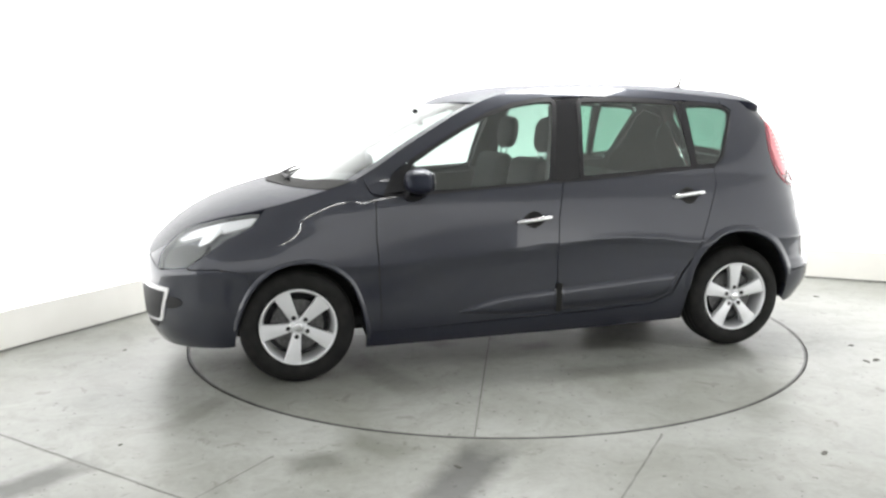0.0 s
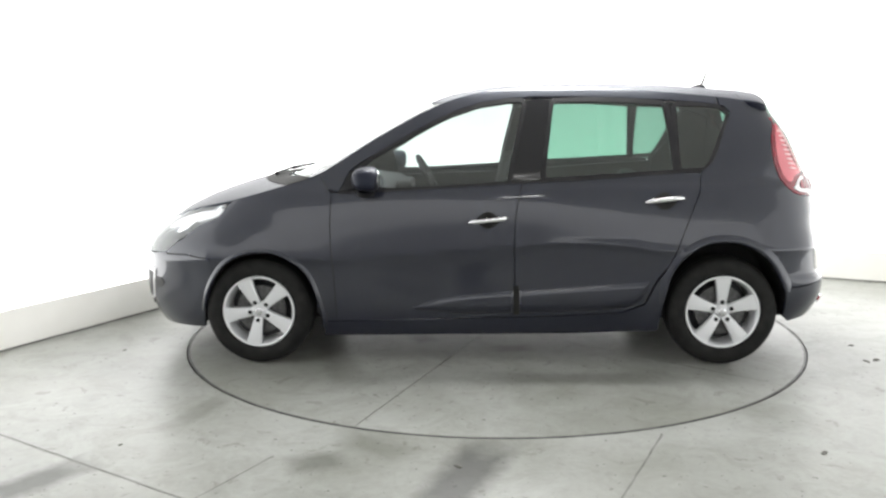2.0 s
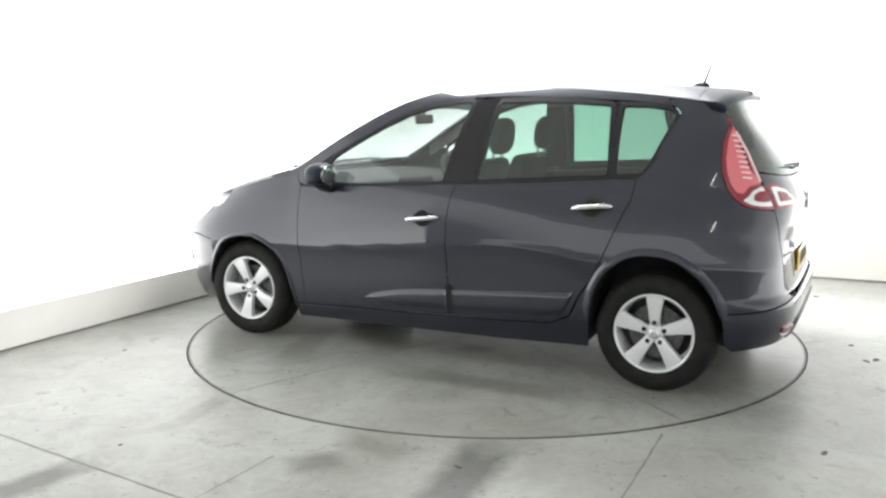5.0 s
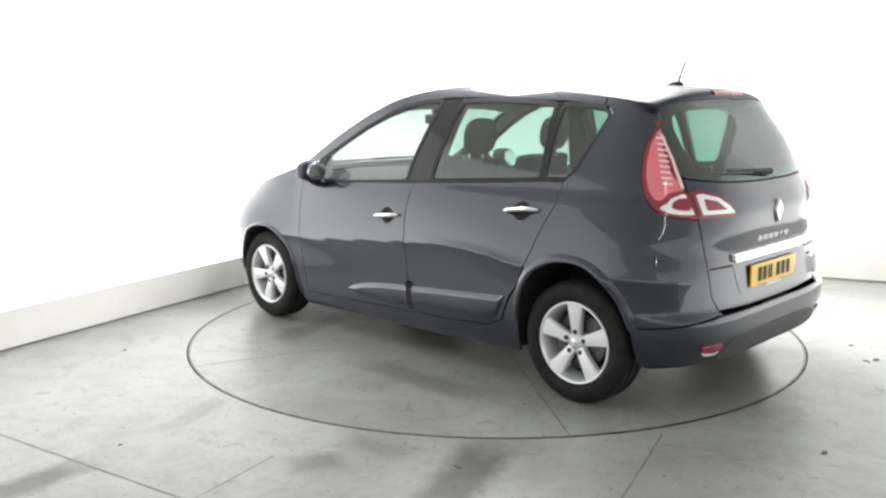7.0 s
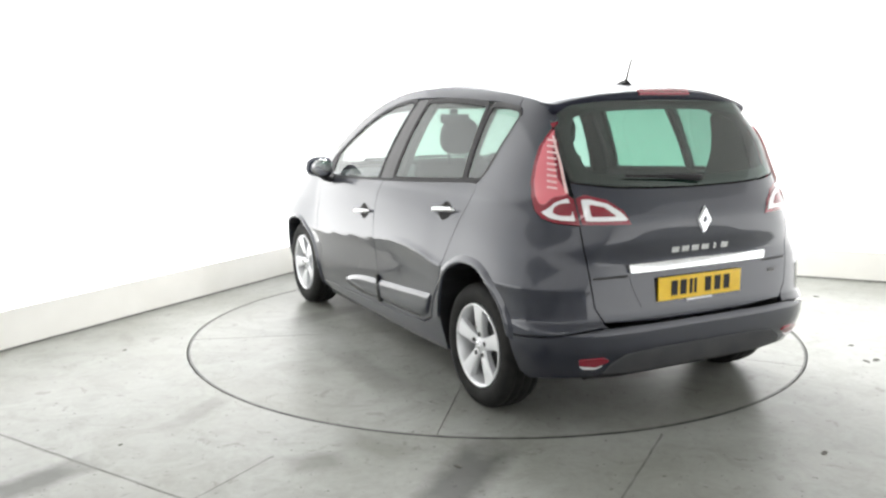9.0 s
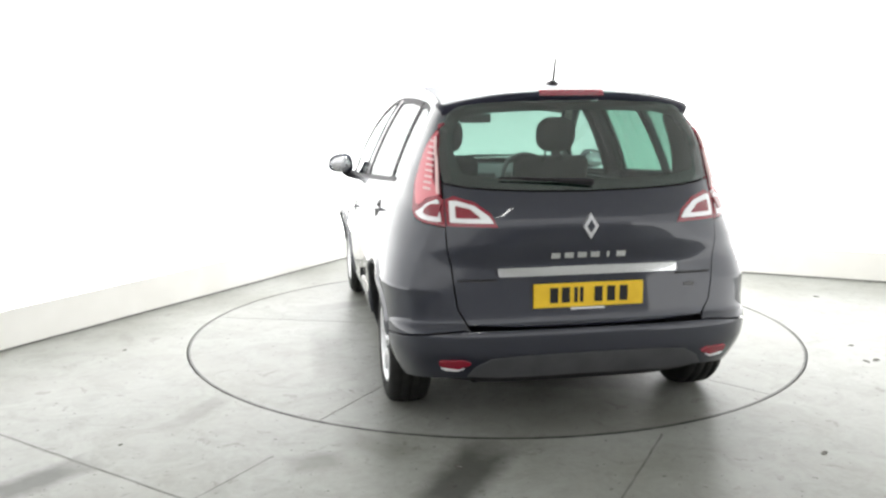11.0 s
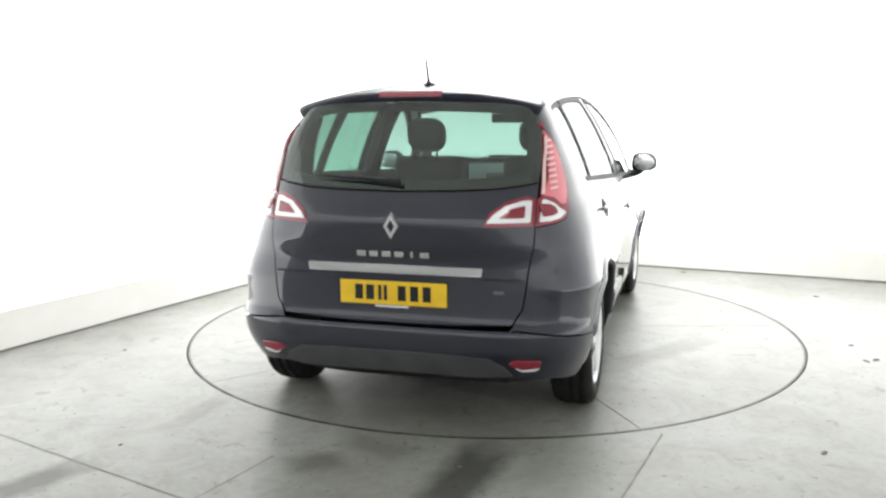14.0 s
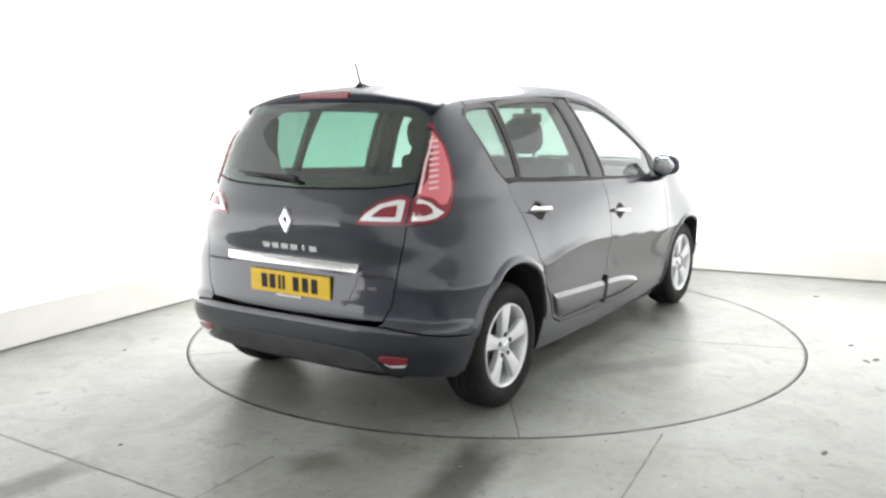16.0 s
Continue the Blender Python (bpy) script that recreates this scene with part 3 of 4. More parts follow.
def body_panels():
    # front door, rear door, sill
    both("front_door", FRONT_LINE + [(.858, 1.018), (.53, 1.032), (.206, 1.052), (-.116, 1.067)] + B_LINE, PAINT, CAR, gap=.0028, cell=.025)
    # dark strip added in the front shut line to block a bright glint
    both("shut_line_strip", [(u + .013, v) for u, v in FRONT_LINE] + [(u - .013, v) for u, v in FRONT_LINE[::-1]], RUBBER, CAR, "dark strip added behind the shut line to block glints", lift=-.004, depth=.006)
    both("rear_door", B_LINE[::-1] + [(-.437, 1.081), (-.761, 1.099), (-1.085, 1.119)] + REAR_LINE[::-1] + [(-.446, .297)], PAINT, CAR, gap=.0028, cell=.0125)
    both("sill", [(.972, .16), (.972, .250), (.886, .254), (-.164, .285), (-.446, .293), (-.770, .314), (-.900, .367), (-.958, .49), (-1.025, .585), (-1.035, .515), (-1.010, .40), (-.998, .297), (-.990, .198), (-.45, .178)], PAINT, CAR, gap=.002)
    both("fender", [(.972, .254)] + FRONT_LINE + [(.93, 1.04), (.972, 1.115)] + edge_line(.985, 1.50, 16) + HEADLAMP[7:] + [(1.80, .652), (1.68, .660), (1.545, .640)] + [q for q in FRONT_ARCH[3:]], PAINT, CAR, gap=.0025, cell=.025)
    quarter = REAR_LINE[3:] + [(-1.232, 1.138), (-1.252, 1.147), (-1.298, 1.185), (-1.365, 1.309), (-1.462, 1.463), (-1.440, 1.488), (-1.40, 1.5)] + edge_line(-1.40, -1.745, 12) + \
        [(-1.748, 1.425), (-1.71, 1.375), (-1.674, 1.311), (-1.658, 1.23), (-1.656, 1.156), (-1.672, 1.085), (-1.699, 1.032), (-1.738, .996), (-1.796, .980)] + \
        rear([(.645, .969), (.644, .955), (.637, .85), (.621, .757), (.601, .601), (.561, .528), (.55, .514)]) + [(-1.990, .516), (-1.90, .503), (-1.837, .493), (-1.743, .478), (-1.675, .470), (-1.640, .47)] + REAR_ARCH[14:3:-1] + [(-1.03, .57)]
    both("quarter_panel", quarter, PAINT, CAR, gap=.0022, cell=.025)
    rail = [(.972, 1.115), (.925, 1.035), (.862, 1.022), (.80, 1.139), (.698, 1.210), (.535, 1.300), (.373, 1.391), (.209, 1.470), (.044, 1.522), (-.122, 1.547), (-.288, 1.556), (-.454, 1.556), (-.784, 1.545), (-1.113, 1.526), (-1.387, 1.501)]
    both("roof_rail", rail + edge_line(-1.395, .972, 60), PAINT, CAR, gap=.0012)
    # windows with their black surrounds
    for name, poly, mat, label in (("front_door_glass", GLASS_DOOR_F, GLASS_FRONT, "clear front door window"), ("rear_door_glass", GLASS_DOOR_R, GLASS_REAR, "green-tinted rear door window"), ("quarter_glass", GLASS_QUARTER, GLASS_QUARTER_TINT, "green-tinted rear quarter window")):
        g = rounded(poly, .02)
        for ob in both(name, g, mat, CAR, label, lift=-.006, depth=.0006, cell=.06):
            ob.visible_shadow = False
        for mirror in (False, True):
            ring("window_frame", g, .026, BLACK, CAR, mirror)
    both("b_pillar", [(-.112, 1.070), (-.140, 1.224), (-.185, 1.414), (-.214, 1.53), (-.28, 1.548), (-.372, 1.540), (-.342, 1.301), (-.315, 1.088)], GLOSS_BLACK, CAR, "gloss black pillar trim", lift=-.004, depth=.05)
    both("c_pillar", [(-1.058, 1.125), (-1.042, 1.327), (-1.022, 1.52), (-1.097, 1.515), (-1.098, 1.295), (-1.106, 1.128)], GLOSS_BLACK, CAR, "gloss black pillar trim", lift=-.004, depth=.03)
    both("mirror_sail", [(.858, 1.028), (.80, 1.130), (.71, 1.195), (.745, 1.045)], BLACK, CAR, "black triangular mirror base", lift=-.003)
    both("waist_seal", [(.862, 1.010), (.53, 1.026), (.206, 1.046), (-.116, 1.061), (-.437, 1.075), (-.761, 1.093), (-1.085, 1.114), (-1.235, 1.130), (-1.235, 1.142), (-1.085, 1.126), (-.761, 1.106), (-.437, 1.088), (-.116, 1.074), (.206, 1.059), (.53, 1.039), (.862, 1.024)], BLACK, CAR, "black rubber window seal", lift=.004, depth=.012, cell=.04)
    # black sheet added to stop light leaking through the gaps by the mirror base
    both("sail_backing", [(.66, 1.0), (1.06, .99), (1.06, 1.06), (.98, 1.105), (.86, 1.165), (.70, 1.20)], BLACK, CAR, lift=-.022)
    # raised lower mouldings on the doors
    moulding([(.44, .352), (.36, .388), (.10, .436), (-.145, .456)], [(.44, .340), (.10, .306), (-.145, .312)])
    moulding([(-.178, .458), (-.55, .484), (-.86, .508), (-.925, .512)], [(-.178, .314), (-.45, .320), (-.76, .338), (-.86, .38), (-.905, .46), (-.925, .508)])
    both("moulding_gap", [(-.144, .478), (-.178, .478), (-.180, .31), (-.146, .31)], RUBBER, CAR, "dark slot between the mouldings", lift=.0155)
    # arch lips and liners
    for mirror in (False, True):
        for arch, x in ((FRONT_ARCH, 1.351), (REAR_ARCH, -1.351)):
            arch_liner(arch, x, mirror)
            arch_lip(smooth_line(arch[1:] if x > 0 else arch[2:15], 3), mirror)


def moulding(upper, lower):
    """A raised strip low on a door, with a sloping ledge along its upper edge; on both sides of the car."""
    hi, lo = curve(upper[::-1]), curve(lower[::-1])
    for mirror in (False, True):
        at = skin(wall, WALL_OUT, 0, mirror)
        verts, faces, n, k = [], [], 36, 7
        for i in range(n + 1):
            u = upper[0][0] + (upper[-1][0] - upper[0][0]) * i / n
            z1, z0 = hi(u), lo(u)
            h = max(z1 - z0, .004)
            fade = min(1, h / .06)
            for t, up in ((0, -.004), (.010, .0015), (.030, .012), (.042, .0145), (.6, .0135), (.94, .010), (1, -.006)):
                drop = min(t, h * .5) if t < .05 else t * h
                p, nn = at(u, z1 - drop)
                verts.append(p + nn * (up * fade if up > 0 else up))
        for i in range(n):
            for j in range(k - 1):
                faces.append((k * i + j, k * i + j + 1, k * i + k + j + 1, k * i + k + j))
        faces += [tuple(range(k)), tuple(k * n + j for j in reversed(range(k)))]
        mesh_object("door_moulding", verts, faces, PAINT, CAR)


def arch_lip(arch, mirror):
    """A soft flared lip round a wheel arch."""
    at = skin(wall, WALL_OUT, 0, mirror)
    w = .042 if arch[0][0] < 0 else .024
    out = grown(arch, w)
    test = np.array(out).mean(0)[1] < np.array(arch).mean(0)[1]
    if test:
        out = grown(arch, -w)
    verts, norms, faces = [], [], []
    profile = ((0, -.02), (.0, .008), (.12, .0125), (.35, .0125), (.65, .007), (1, .0008))
    for a, b in zip(arch, out):
        for t, h in profile:
            p, n = at(a[0] + (b[0] - a[0]) * t, a[1] + (b[1] - a[1]) * t)
            verts.append(p + n * h)
    k = len(profile)
    for i in range(len(arch) - 1):
        for j in range(k - 1):
            faces.append((k * i + j, k * i + j + 1, k * i + k + j + 1, k * i + k + j))
    mesh_object("arch_lip", verts, faces, PAINT, CAR)


def smooth_line(pts, steps=4):
    """More points on a gentle curve through the given ones."""
    out = []
    n = len(pts)
    for i in range(n - 1):
        p0, p1, p2, p3 = (np.array(pts[min(max(k, 0), n - 1)], float) for k in (i - 1, i, i + 1, i + 2))
        for s in range(steps):
            t = s / steps
            out.append(tuple(.5 * (2 * p1 + (p2 - p0) * t + (2 * p0 - 5 * p1 + 4 * p2 - p3) * t * t + (3 * p1 - p0 - 3 * p2 + p3) * t ** 3)))
    return out + [tuple(pts[-1])]


def ring(name, poly, width, mat, parent, mirror, lift=-.001, inner=0.0, label=""):
    """A flat frame round an outline on the skin."""
    at = skin(wall, WALL_OUT, lift, mirror)
    poly = dense(poly, .05)
    a, b = grown(poly, -inner), grown(poly, width)
    n = len(poly)
    verts, norms, faces = [], [], []
    for q, w in zip(a, b):
        for p, down in ((q, .02), (q, 0), (w, 0), (w, .012)):
            place, nn = at(*p)
            verts.append(place - nn * down)
            norms.append(nn)
    for i in range(n):
        j = (i + 1) % n
        for k in range(3):
            faces.append((4 * i + k, 4 * i + k + 1, 4 * j + k + 1, 4 * j + k))
    return mesh_object(name, verts, faces, mat, parent, label, smooth=False)


def arch_liner(arch, x0, mirror):
    """The turned-in lip of a wheel arch and the dark well behind it."""
    at = skin(wall, WALL_OUT, -.002, mirror)
    s = -1 if mirror else 1
    verts, faces = [], []
    for q in arch:
        p, n = at(*q)
        verts += [p, Vector((p.x, p.y - s * .05, p.z)), Vector((x0 + (p.x - x0) * 1.03, s * .50, p.z + .01)), Vector((x0, s * .48, .33))]
    for i in range(len(arch) - 1):
        for k in range(3):
            faces.append((4 * i + k, 4 * i + k + 1, 4 * i + k + 5, 4 * i + k + 4))
    mesh_object("wheel_arch_liner", verts, faces, BLACK, CAR, "black wheel arch liner", smooth=False)


def front_end_panels():
    bump = [(FC, .19), (2.10, .19), (1.90, .195), (1.70, .205), (1.645, .215)] + FRONT_ARCH[0:4] + [(1.543, .638), (1.68, .658), (1.80, .650), (1.815, .660), (1.979, .636), (2.02, .66), (2.10, .69), (FC, .705)]
    panel("front_bumper", sided(bump), PAINT, CAR, gap=.002)
    both("headlamp_housing", HEADLAMP, LAMP_GREY, CAR, "grey headlamp housing", lift=-.035, depth=.01)
    for ob in both("headlamp_lens", HEADLAMP, LENS, CAR, "clear headlamp lens", gap=.002, depth=.03):
        ob.visible_shadow = False
    both("lamp_strip", rounded([(1.985, .80), (1.932, .848), (1.83, .882), (1.724, .906), (1.62, .922), (1.548, .930), (1.565, .888), (1.66, .862), (1.80, .835), (1.92, .800)], .01), LAMP_SILVER, CAR, "bright upper headlamp strip", lift=-.020, depth=.02)
    both("lamp_bezel", rounded([(1.972, .655), (1.980, .75), (1.90, .785), (1.80, .785), (1.735, .79), (1.77, .72), (1.82, .675)], .02), BLACK, CAR, "dark headlamp bezel", lift=-.022, depth=.012)
    both("indicator_lamp", rounded([(1.80, .775), (1.745, .80), (1.70, .86), (1.76, .875), (1.80, .83)], .012), CHROME, CAR, "bright indicator reflector", lift=-.012, depth=.02)
    nose = sided([(FC, .71), (2.10, .697), (2.02, .668), (1.984, .64), (2.0, .725), (1.992, .795), (1.95, .855)] + edge_line(1.95, FC, 14))
    panel("nose_panel", nose, PAINT, CAR, gap=.002)
    panel("lower_grille", sided([(FC, .28), (2.05, .29), (2.01, .36), (2.04, .46), (FC, .46)]), BLACK, CAR, "black lower grille", lift=.004, depth=.01)
    both("vent_trim", rounded([(1.912, .540), (2.16, .548), (2.16, .330), (1.985, .338), (1.955, .42)], .015), LAMP_SILVER, CAR, "satin silver vent frame", lift=.008, depth=.012)
    both("fog_lamp_vent", rounded([(1.938, .518), (2.15, .524), (2.15, .348), (1.998, .355), (1.972, .43)], .012), BLACK, CAR, "black fog lamp vent", lift=.012, depth=.01)
    both("fog_pocket", rounded([(1.945, .462), (1.915, .495), (1.865, .488), (1.845, .462), (1.885, .430), (1.935, .420)], .012), BLACK, CAR, "dark fog lamp pocket", lift=.004, depth=.008)
    # bonnet, scuttle, windscreen, roof; edges bowed forward in the middle
    def across(x_mid, x_side, steps=24, v0=1.0):
        return [(x_mid + (x_side - x_mid) * abs(v) ** 2, v) for v in np.linspace(v0, -v0, steps + 1)]
    panel("bonnet", across(2.145, 2.145) + across(1.45, 1.165)[::-1], WET_PAINT, CAR, "dark grey bonnet beaded with rain", surface="top", gap=.003, cell=.06)
    panel("scuttle", across(1.447, 1.163) + across(1.305, 1.03)[::-1], RUBBER, CAR, "black plastic scuttle below the windscreen", surface="top", lift=.004, cell=.06)
    w = panel("windscreen", across(1.31, 1.02, v0=.93) + across(.385, .30, v0=.93)[::-1], GLASS_FRONT, CAR, "clear sloping windscreen", surface="top", lift=-.003, depth=.0006, cell=.07)
    w.visible_shadow = False
    both("windscreen_pillar", [(1.17, 1.0), (1.02, .925), (.66, .925), (.315, .925), (.26, 1.0)], PAINT, CAR, surface="top", cell=.06)
    panel("roof", across(.388, .262) + [(-1.48, v) for v in np.linspace(-1, 1, 25)], WET_PAINT, CAR, "dark grey roof beaded with rain", surface="top", gap=.002, cell=.07)


def rear_end_panels():
    sill_line = [(.0, 1.118), (.25, 1.122), (.439, 1.130), (.56, 1.142), (.640, 1.156)]
    gate = sided(rear([(0, .524), (.30, .526), (.555, .534), (.598, .601), (.618, .757), (.634, .85), (.642, .955), (.640, 1.085), (.642, 1.148)]) + rear(sill_line[::-1]))
    panel("tailgate", gate, PAINT, CAR, gap=.001, cell=.03)
    pane = sided(rear([(0, 1.122), (.25, 1.126), (.439, 1.134), (.56, 1.146), (.640, 1.160), (.650, 1.25), (.640, 1.34), (.622, 1.43), (.606, 1.472), (.565, 1.502), (.42, 1.520), (.25, 1.527), (0, 1.530)]))
    panel("rear_window", pane, GLASS_TAIL, CAR, "green-tinted heated rear window", gap=.003, depth=.0006, cell=.06).visible_shadow = False
    inner = sided(rear([(0, 1.175), (.25, 1.178), (.44, 1.188), (.555, 1.203), (.585, 1.30), (.57, 1.40), (.53, 1.455), (.40, 1.475), (.2, 1.482), (0, 1.484)]))
    border = skin(wall, WALL_OUT, -.008)
    # dark printed border behind the glass
    outer = dense(grown(pane, -.006), .05)
    loop_panel("rear_window_border", inner, outer, border, GLOSS_BLACK)
    bump = rear([(0, .508), (.30, .508), (.56, .510)]) + [(-1.990, .508), (-1.90, .496), (-1.837, .486), (-1.743, .471), (-1.675, .464), (-1.628, .464)] + REAR_ARCH[15:] + [(-1.70, .255), (-1.80, .27)] + rear([(.62, .285), (.40, .296), (0, .30)])
    panel("rear_bumper", sided(bump), PAINT, CAR, "body-coloured dark grey rear bumper", lift=.0015, depth=.03, cell=.025)
    low = rear([(0, .395), (.30, .394), (.46, .385), (.53, .345), (.56, .300), (.40, .288), (0, .29)])
    panel("bumper_valance", sided(low), VALANCE, CAR, "grey plastic lower bumper valance", lift=.010, depth=.03)
    under = rear([(0, .31), (.40, .305), (.62, .295), (.66, .2), (.40, .17), (0, .17)])
    panel("underbody_shield", sided(under), BLACK, CAR, "black underbody shield", lift=-.06, depth=.05)
    for m in (False, True):
        fog = rounded(rear([(.690, .380), (.575, .382), (.545, .366), (.60, .340), (.680, .350)]), .01)
        panel("reflector", fog, RED_LENS, CAR, "red bumper reflector", mirror=m, lift=.012, depth=.02)
        panel("reflector_rim", rounded(rear([(.680, .347), (.60, .338), (.575, .345), (.605, .330), (.660, .334)]), .004), LAMP_SILVER, CAR, "pale lower reflector edge", mirror=m, lift=.013, depth=.02)
        # lamp cluster on the body: red backing, pale tall lens, silver square ring
        body = [(-1.750, 1.425), (-1.712, 1.375), (-1.676, 1.311), (-1.660, 1.23), (-1.658, 1.156), (-1.674, 1.085), (-1.701, 1.032), (-1.740, .998), (-1.797, .982)] + rear([(.642, .972), (.641, 1.086), (.655, 1.10), (.660, 1.18), (.652, 1.25), (.640, 1.34), (.626, 1.42)])
        lamp = panel("tail_lamp", body, RED_LENS, CAR, "tall red tail lamp cluster", mirror=m, lift=.004, depth=.03)
        panel("lamp_lens", rounded([(-1.742, 1.392), (-1.700, 1.32), (-1.680, 1.23), (-1.680, 1.156), (-1.692, 1.10), (-1.716, 1.058), (-1.745, 1.055), (-1.775, 1.09), (-1.842, 1.105)] + rear([(.676, 1.18), (.664, 1.30)]), .012), PINK_LENS, lamp, "pale ribbed red lens", mirror=m, lift=.009, depth=.012)
        for k in range(9):
            z = 1.125 + k * .026
            u = -1.770 + k * .0035
            panel("lens_rib", [(u - .022, z), (u + .022, z + .006), (u + .022, z + .014), (u - .022, z + .009)], RIB_LENS, lamp, mirror=m, lift=.012, depth=.006)
        panel("lamp_edge", rear([(.664, 1.11), (.654, 1.11), (.648, 1.25), (.640, 1.36), (.646, 1.36), (.656, 1.25)]), RIB_LENS, lamp, "bright lens edge", mirror=m, lift=.013, depth=.012)
        square = [(-1.735, 1.022), (-1.775, 1.000), (-1.820, .992), (-1.880, .990)] + rear([(.659, 1.082)]) + [(-1.835, 1.086), (-1.79, 1.066), (-1.765, 1.04)]
        panel("lamp_ring", rounded(square, .008), LAMP_SILVER, lamp, "white square lamp ring", mirror=m, lift=.011, depth=.012)
        panel("lamp_core", rounded([(-1.785, 1.022), (-1.815, 1.012), (-1.862, 1.010), (-1.866, 1.065), (-1.815, 1.062), (-1.79, 1.045)], .008), RED_LENS, lamp, mirror=m, lift=.015, depth=.01)
        panel("lamp_back", grown(body, .01), TRIM, CAR, mirror=m, lift=-.035, depth=.005)
        gate_lamp = panel("tailgate_lamp", rear([(.634, .975), (.635, 1.088), (.60, 1.104), (.516, 1.080), (.448, 1.030), (.420, .972)]), RED_LENS, CAR, "red wedge lamp on the tailgate", mirror=m, lift=.004, depth=.02)
        panel("lamp_ring", rounded(rear([(.620, .990), (.618, 1.082), (.588, 1.083), (.516, 1.062), (.462, 1.022), (.437, .990)]), .008), LAMP_SILVER, gate_lamp, "white wedge lamp ring", mirror=m, lift=.010, depth=.012)
        panel("lamp_core", rounded(rear([(.596, 1.008), (.594, 1.060), (.535, 1.048), (.49, 1.008)]), .008), RED_LENS, gate_lamp, mirror=m, lift=.014, depth=.01)
    # bright bar, plate with its recess
    panel("plate_recess", sided(rear([(0, .735), (.415, .735), (.40, .68), (.35, .585), (0, .572)])), PAINT, CAR, lift=.002, depth=.006)
    panel("tailgate_bar", rounded(sided(rear([(0, .748), (.418, .748), (.422, .788), (0, .790)])), .008), CHROME, CAR, "satin chrome tailgate bar", lift=.020, depth=.03)
    panel("tailgate_step", rear([(.425, .738), (.600, .738), (.600, .728), (.425, .728)]), BLACK, CAR, lift=.003, depth=.006)
    panel("tailgate_step", rear([(.425, .738), (.600, .738), (.600, .728), (.425, .728)]), BLACK, CAR, lift=.003, depth=.006, mirror=True)
    plate = part("number_plate", box_mesh(-1.986, -1.976, -.26, .26, .600, .711, .003), PLATE_YELLOW, CAR, "yellow rear number plate")
    for y in (.165, .110, .062, .035, -.045, -.105, -.165):
        w = .008 if y in (.062, .035) else .019
        part("plate_character", box_mesh(-1.9885, -1.9865, y - w, y + w, .622, .692), BLACK, plate, "dark plain bar")
    part("plate_footer", box_mesh(-1.9875, -1.980, -.075, .085, .589, .598), LAMP_SILVER, plate, "pale strip under the plate")
    for i in range(6):
        y = .155 - i * .0615
        panel("badge_letter", [(at_rear(y - .021, .825), .824), (at_rear(y + .021, .825), .824), (at_rear(y + .021, .85), .850), (at_rear(y - .021, .85), .850)] if i != 4 else
              [(at_rear(y - .006, .825), .824), (at_rear(y + .006, .825), .824), (at_rear(y + .006, .85), .850), (at_rear(y - .006, .85), .850)], CHROME, CAR, "small chrome bar badge", lift=.004, depth=.006)
    diamond("badge", (-1.996, 0, .968))
    panel("trim_badge", rounded(rear([(-.470, .686), (-.520, .686), (-.520, .671), (-.470, .671)]), .004), DISC_STEEL, CAR, "small chrome trim badge", lift=.004, depth=.006)
    spoiler()


def loop_panel(name, inner, outer, at, mat):
    """A band between two outlines on the skin."""
    verts, faces = [], []
    n = 120

    def even(poly):
        pts = np.array(poly + poly[:1], float)
        d = np.concatenate([[0], np.cumsum(np.hypot(*np.diff(pts, axis=0).T))])
        return [(np.interp(t, d, pts[:, 0]), np.interp(t, d, pts[:, 1])) for t in np.linspace(0, d[-1], n, endpoint=False)]
    for q, w in zip(even(inner), even(outer)):
        verts += [at(*q)[0], at(*w)[0], at(*w)[0] - at(*w)[1] * .02]
    for i in range(n):
        j = (i + 1) % n
        faces += [(3 * i, 3 * i + 1, 3 * j + 1, 3 * j), (3 * i + 1, 3 * i + 2, 3 * j + 2, 3 * j + 1)]
    mesh_object(name, verts, faces, mat, CAR, "black printed glass border")


def diamond(name, c):
    """An upright hollow diamond of bright metal."""
    bm = bmesh.new()
    shape = [(0, .066), (.041, 0), (0, -.066), (-.041, 0)]
    rows = []
    for k, (s, d) in enumerate(((1, .008), (.86, -.004), (.46, -.004), (.34, .008))):
        rows.append([bm.verts.new((c[0] + d, c[1] + y * s, c[2] + z * (s if k < 2 else s * 1.0))) for y, z in shape])
    for a, b in zip(rows, rows[1:]):
        for i in range(4):
            bm.faces.new((a[i], a[(i + 1) % 4], b[(i + 1) % 4], b[i]))
    bmesh.ops.recalc_face_normals(bm, faces=bm.faces[:])
    part(name, bm, CHROME, CAR, "chrome diamond badge")


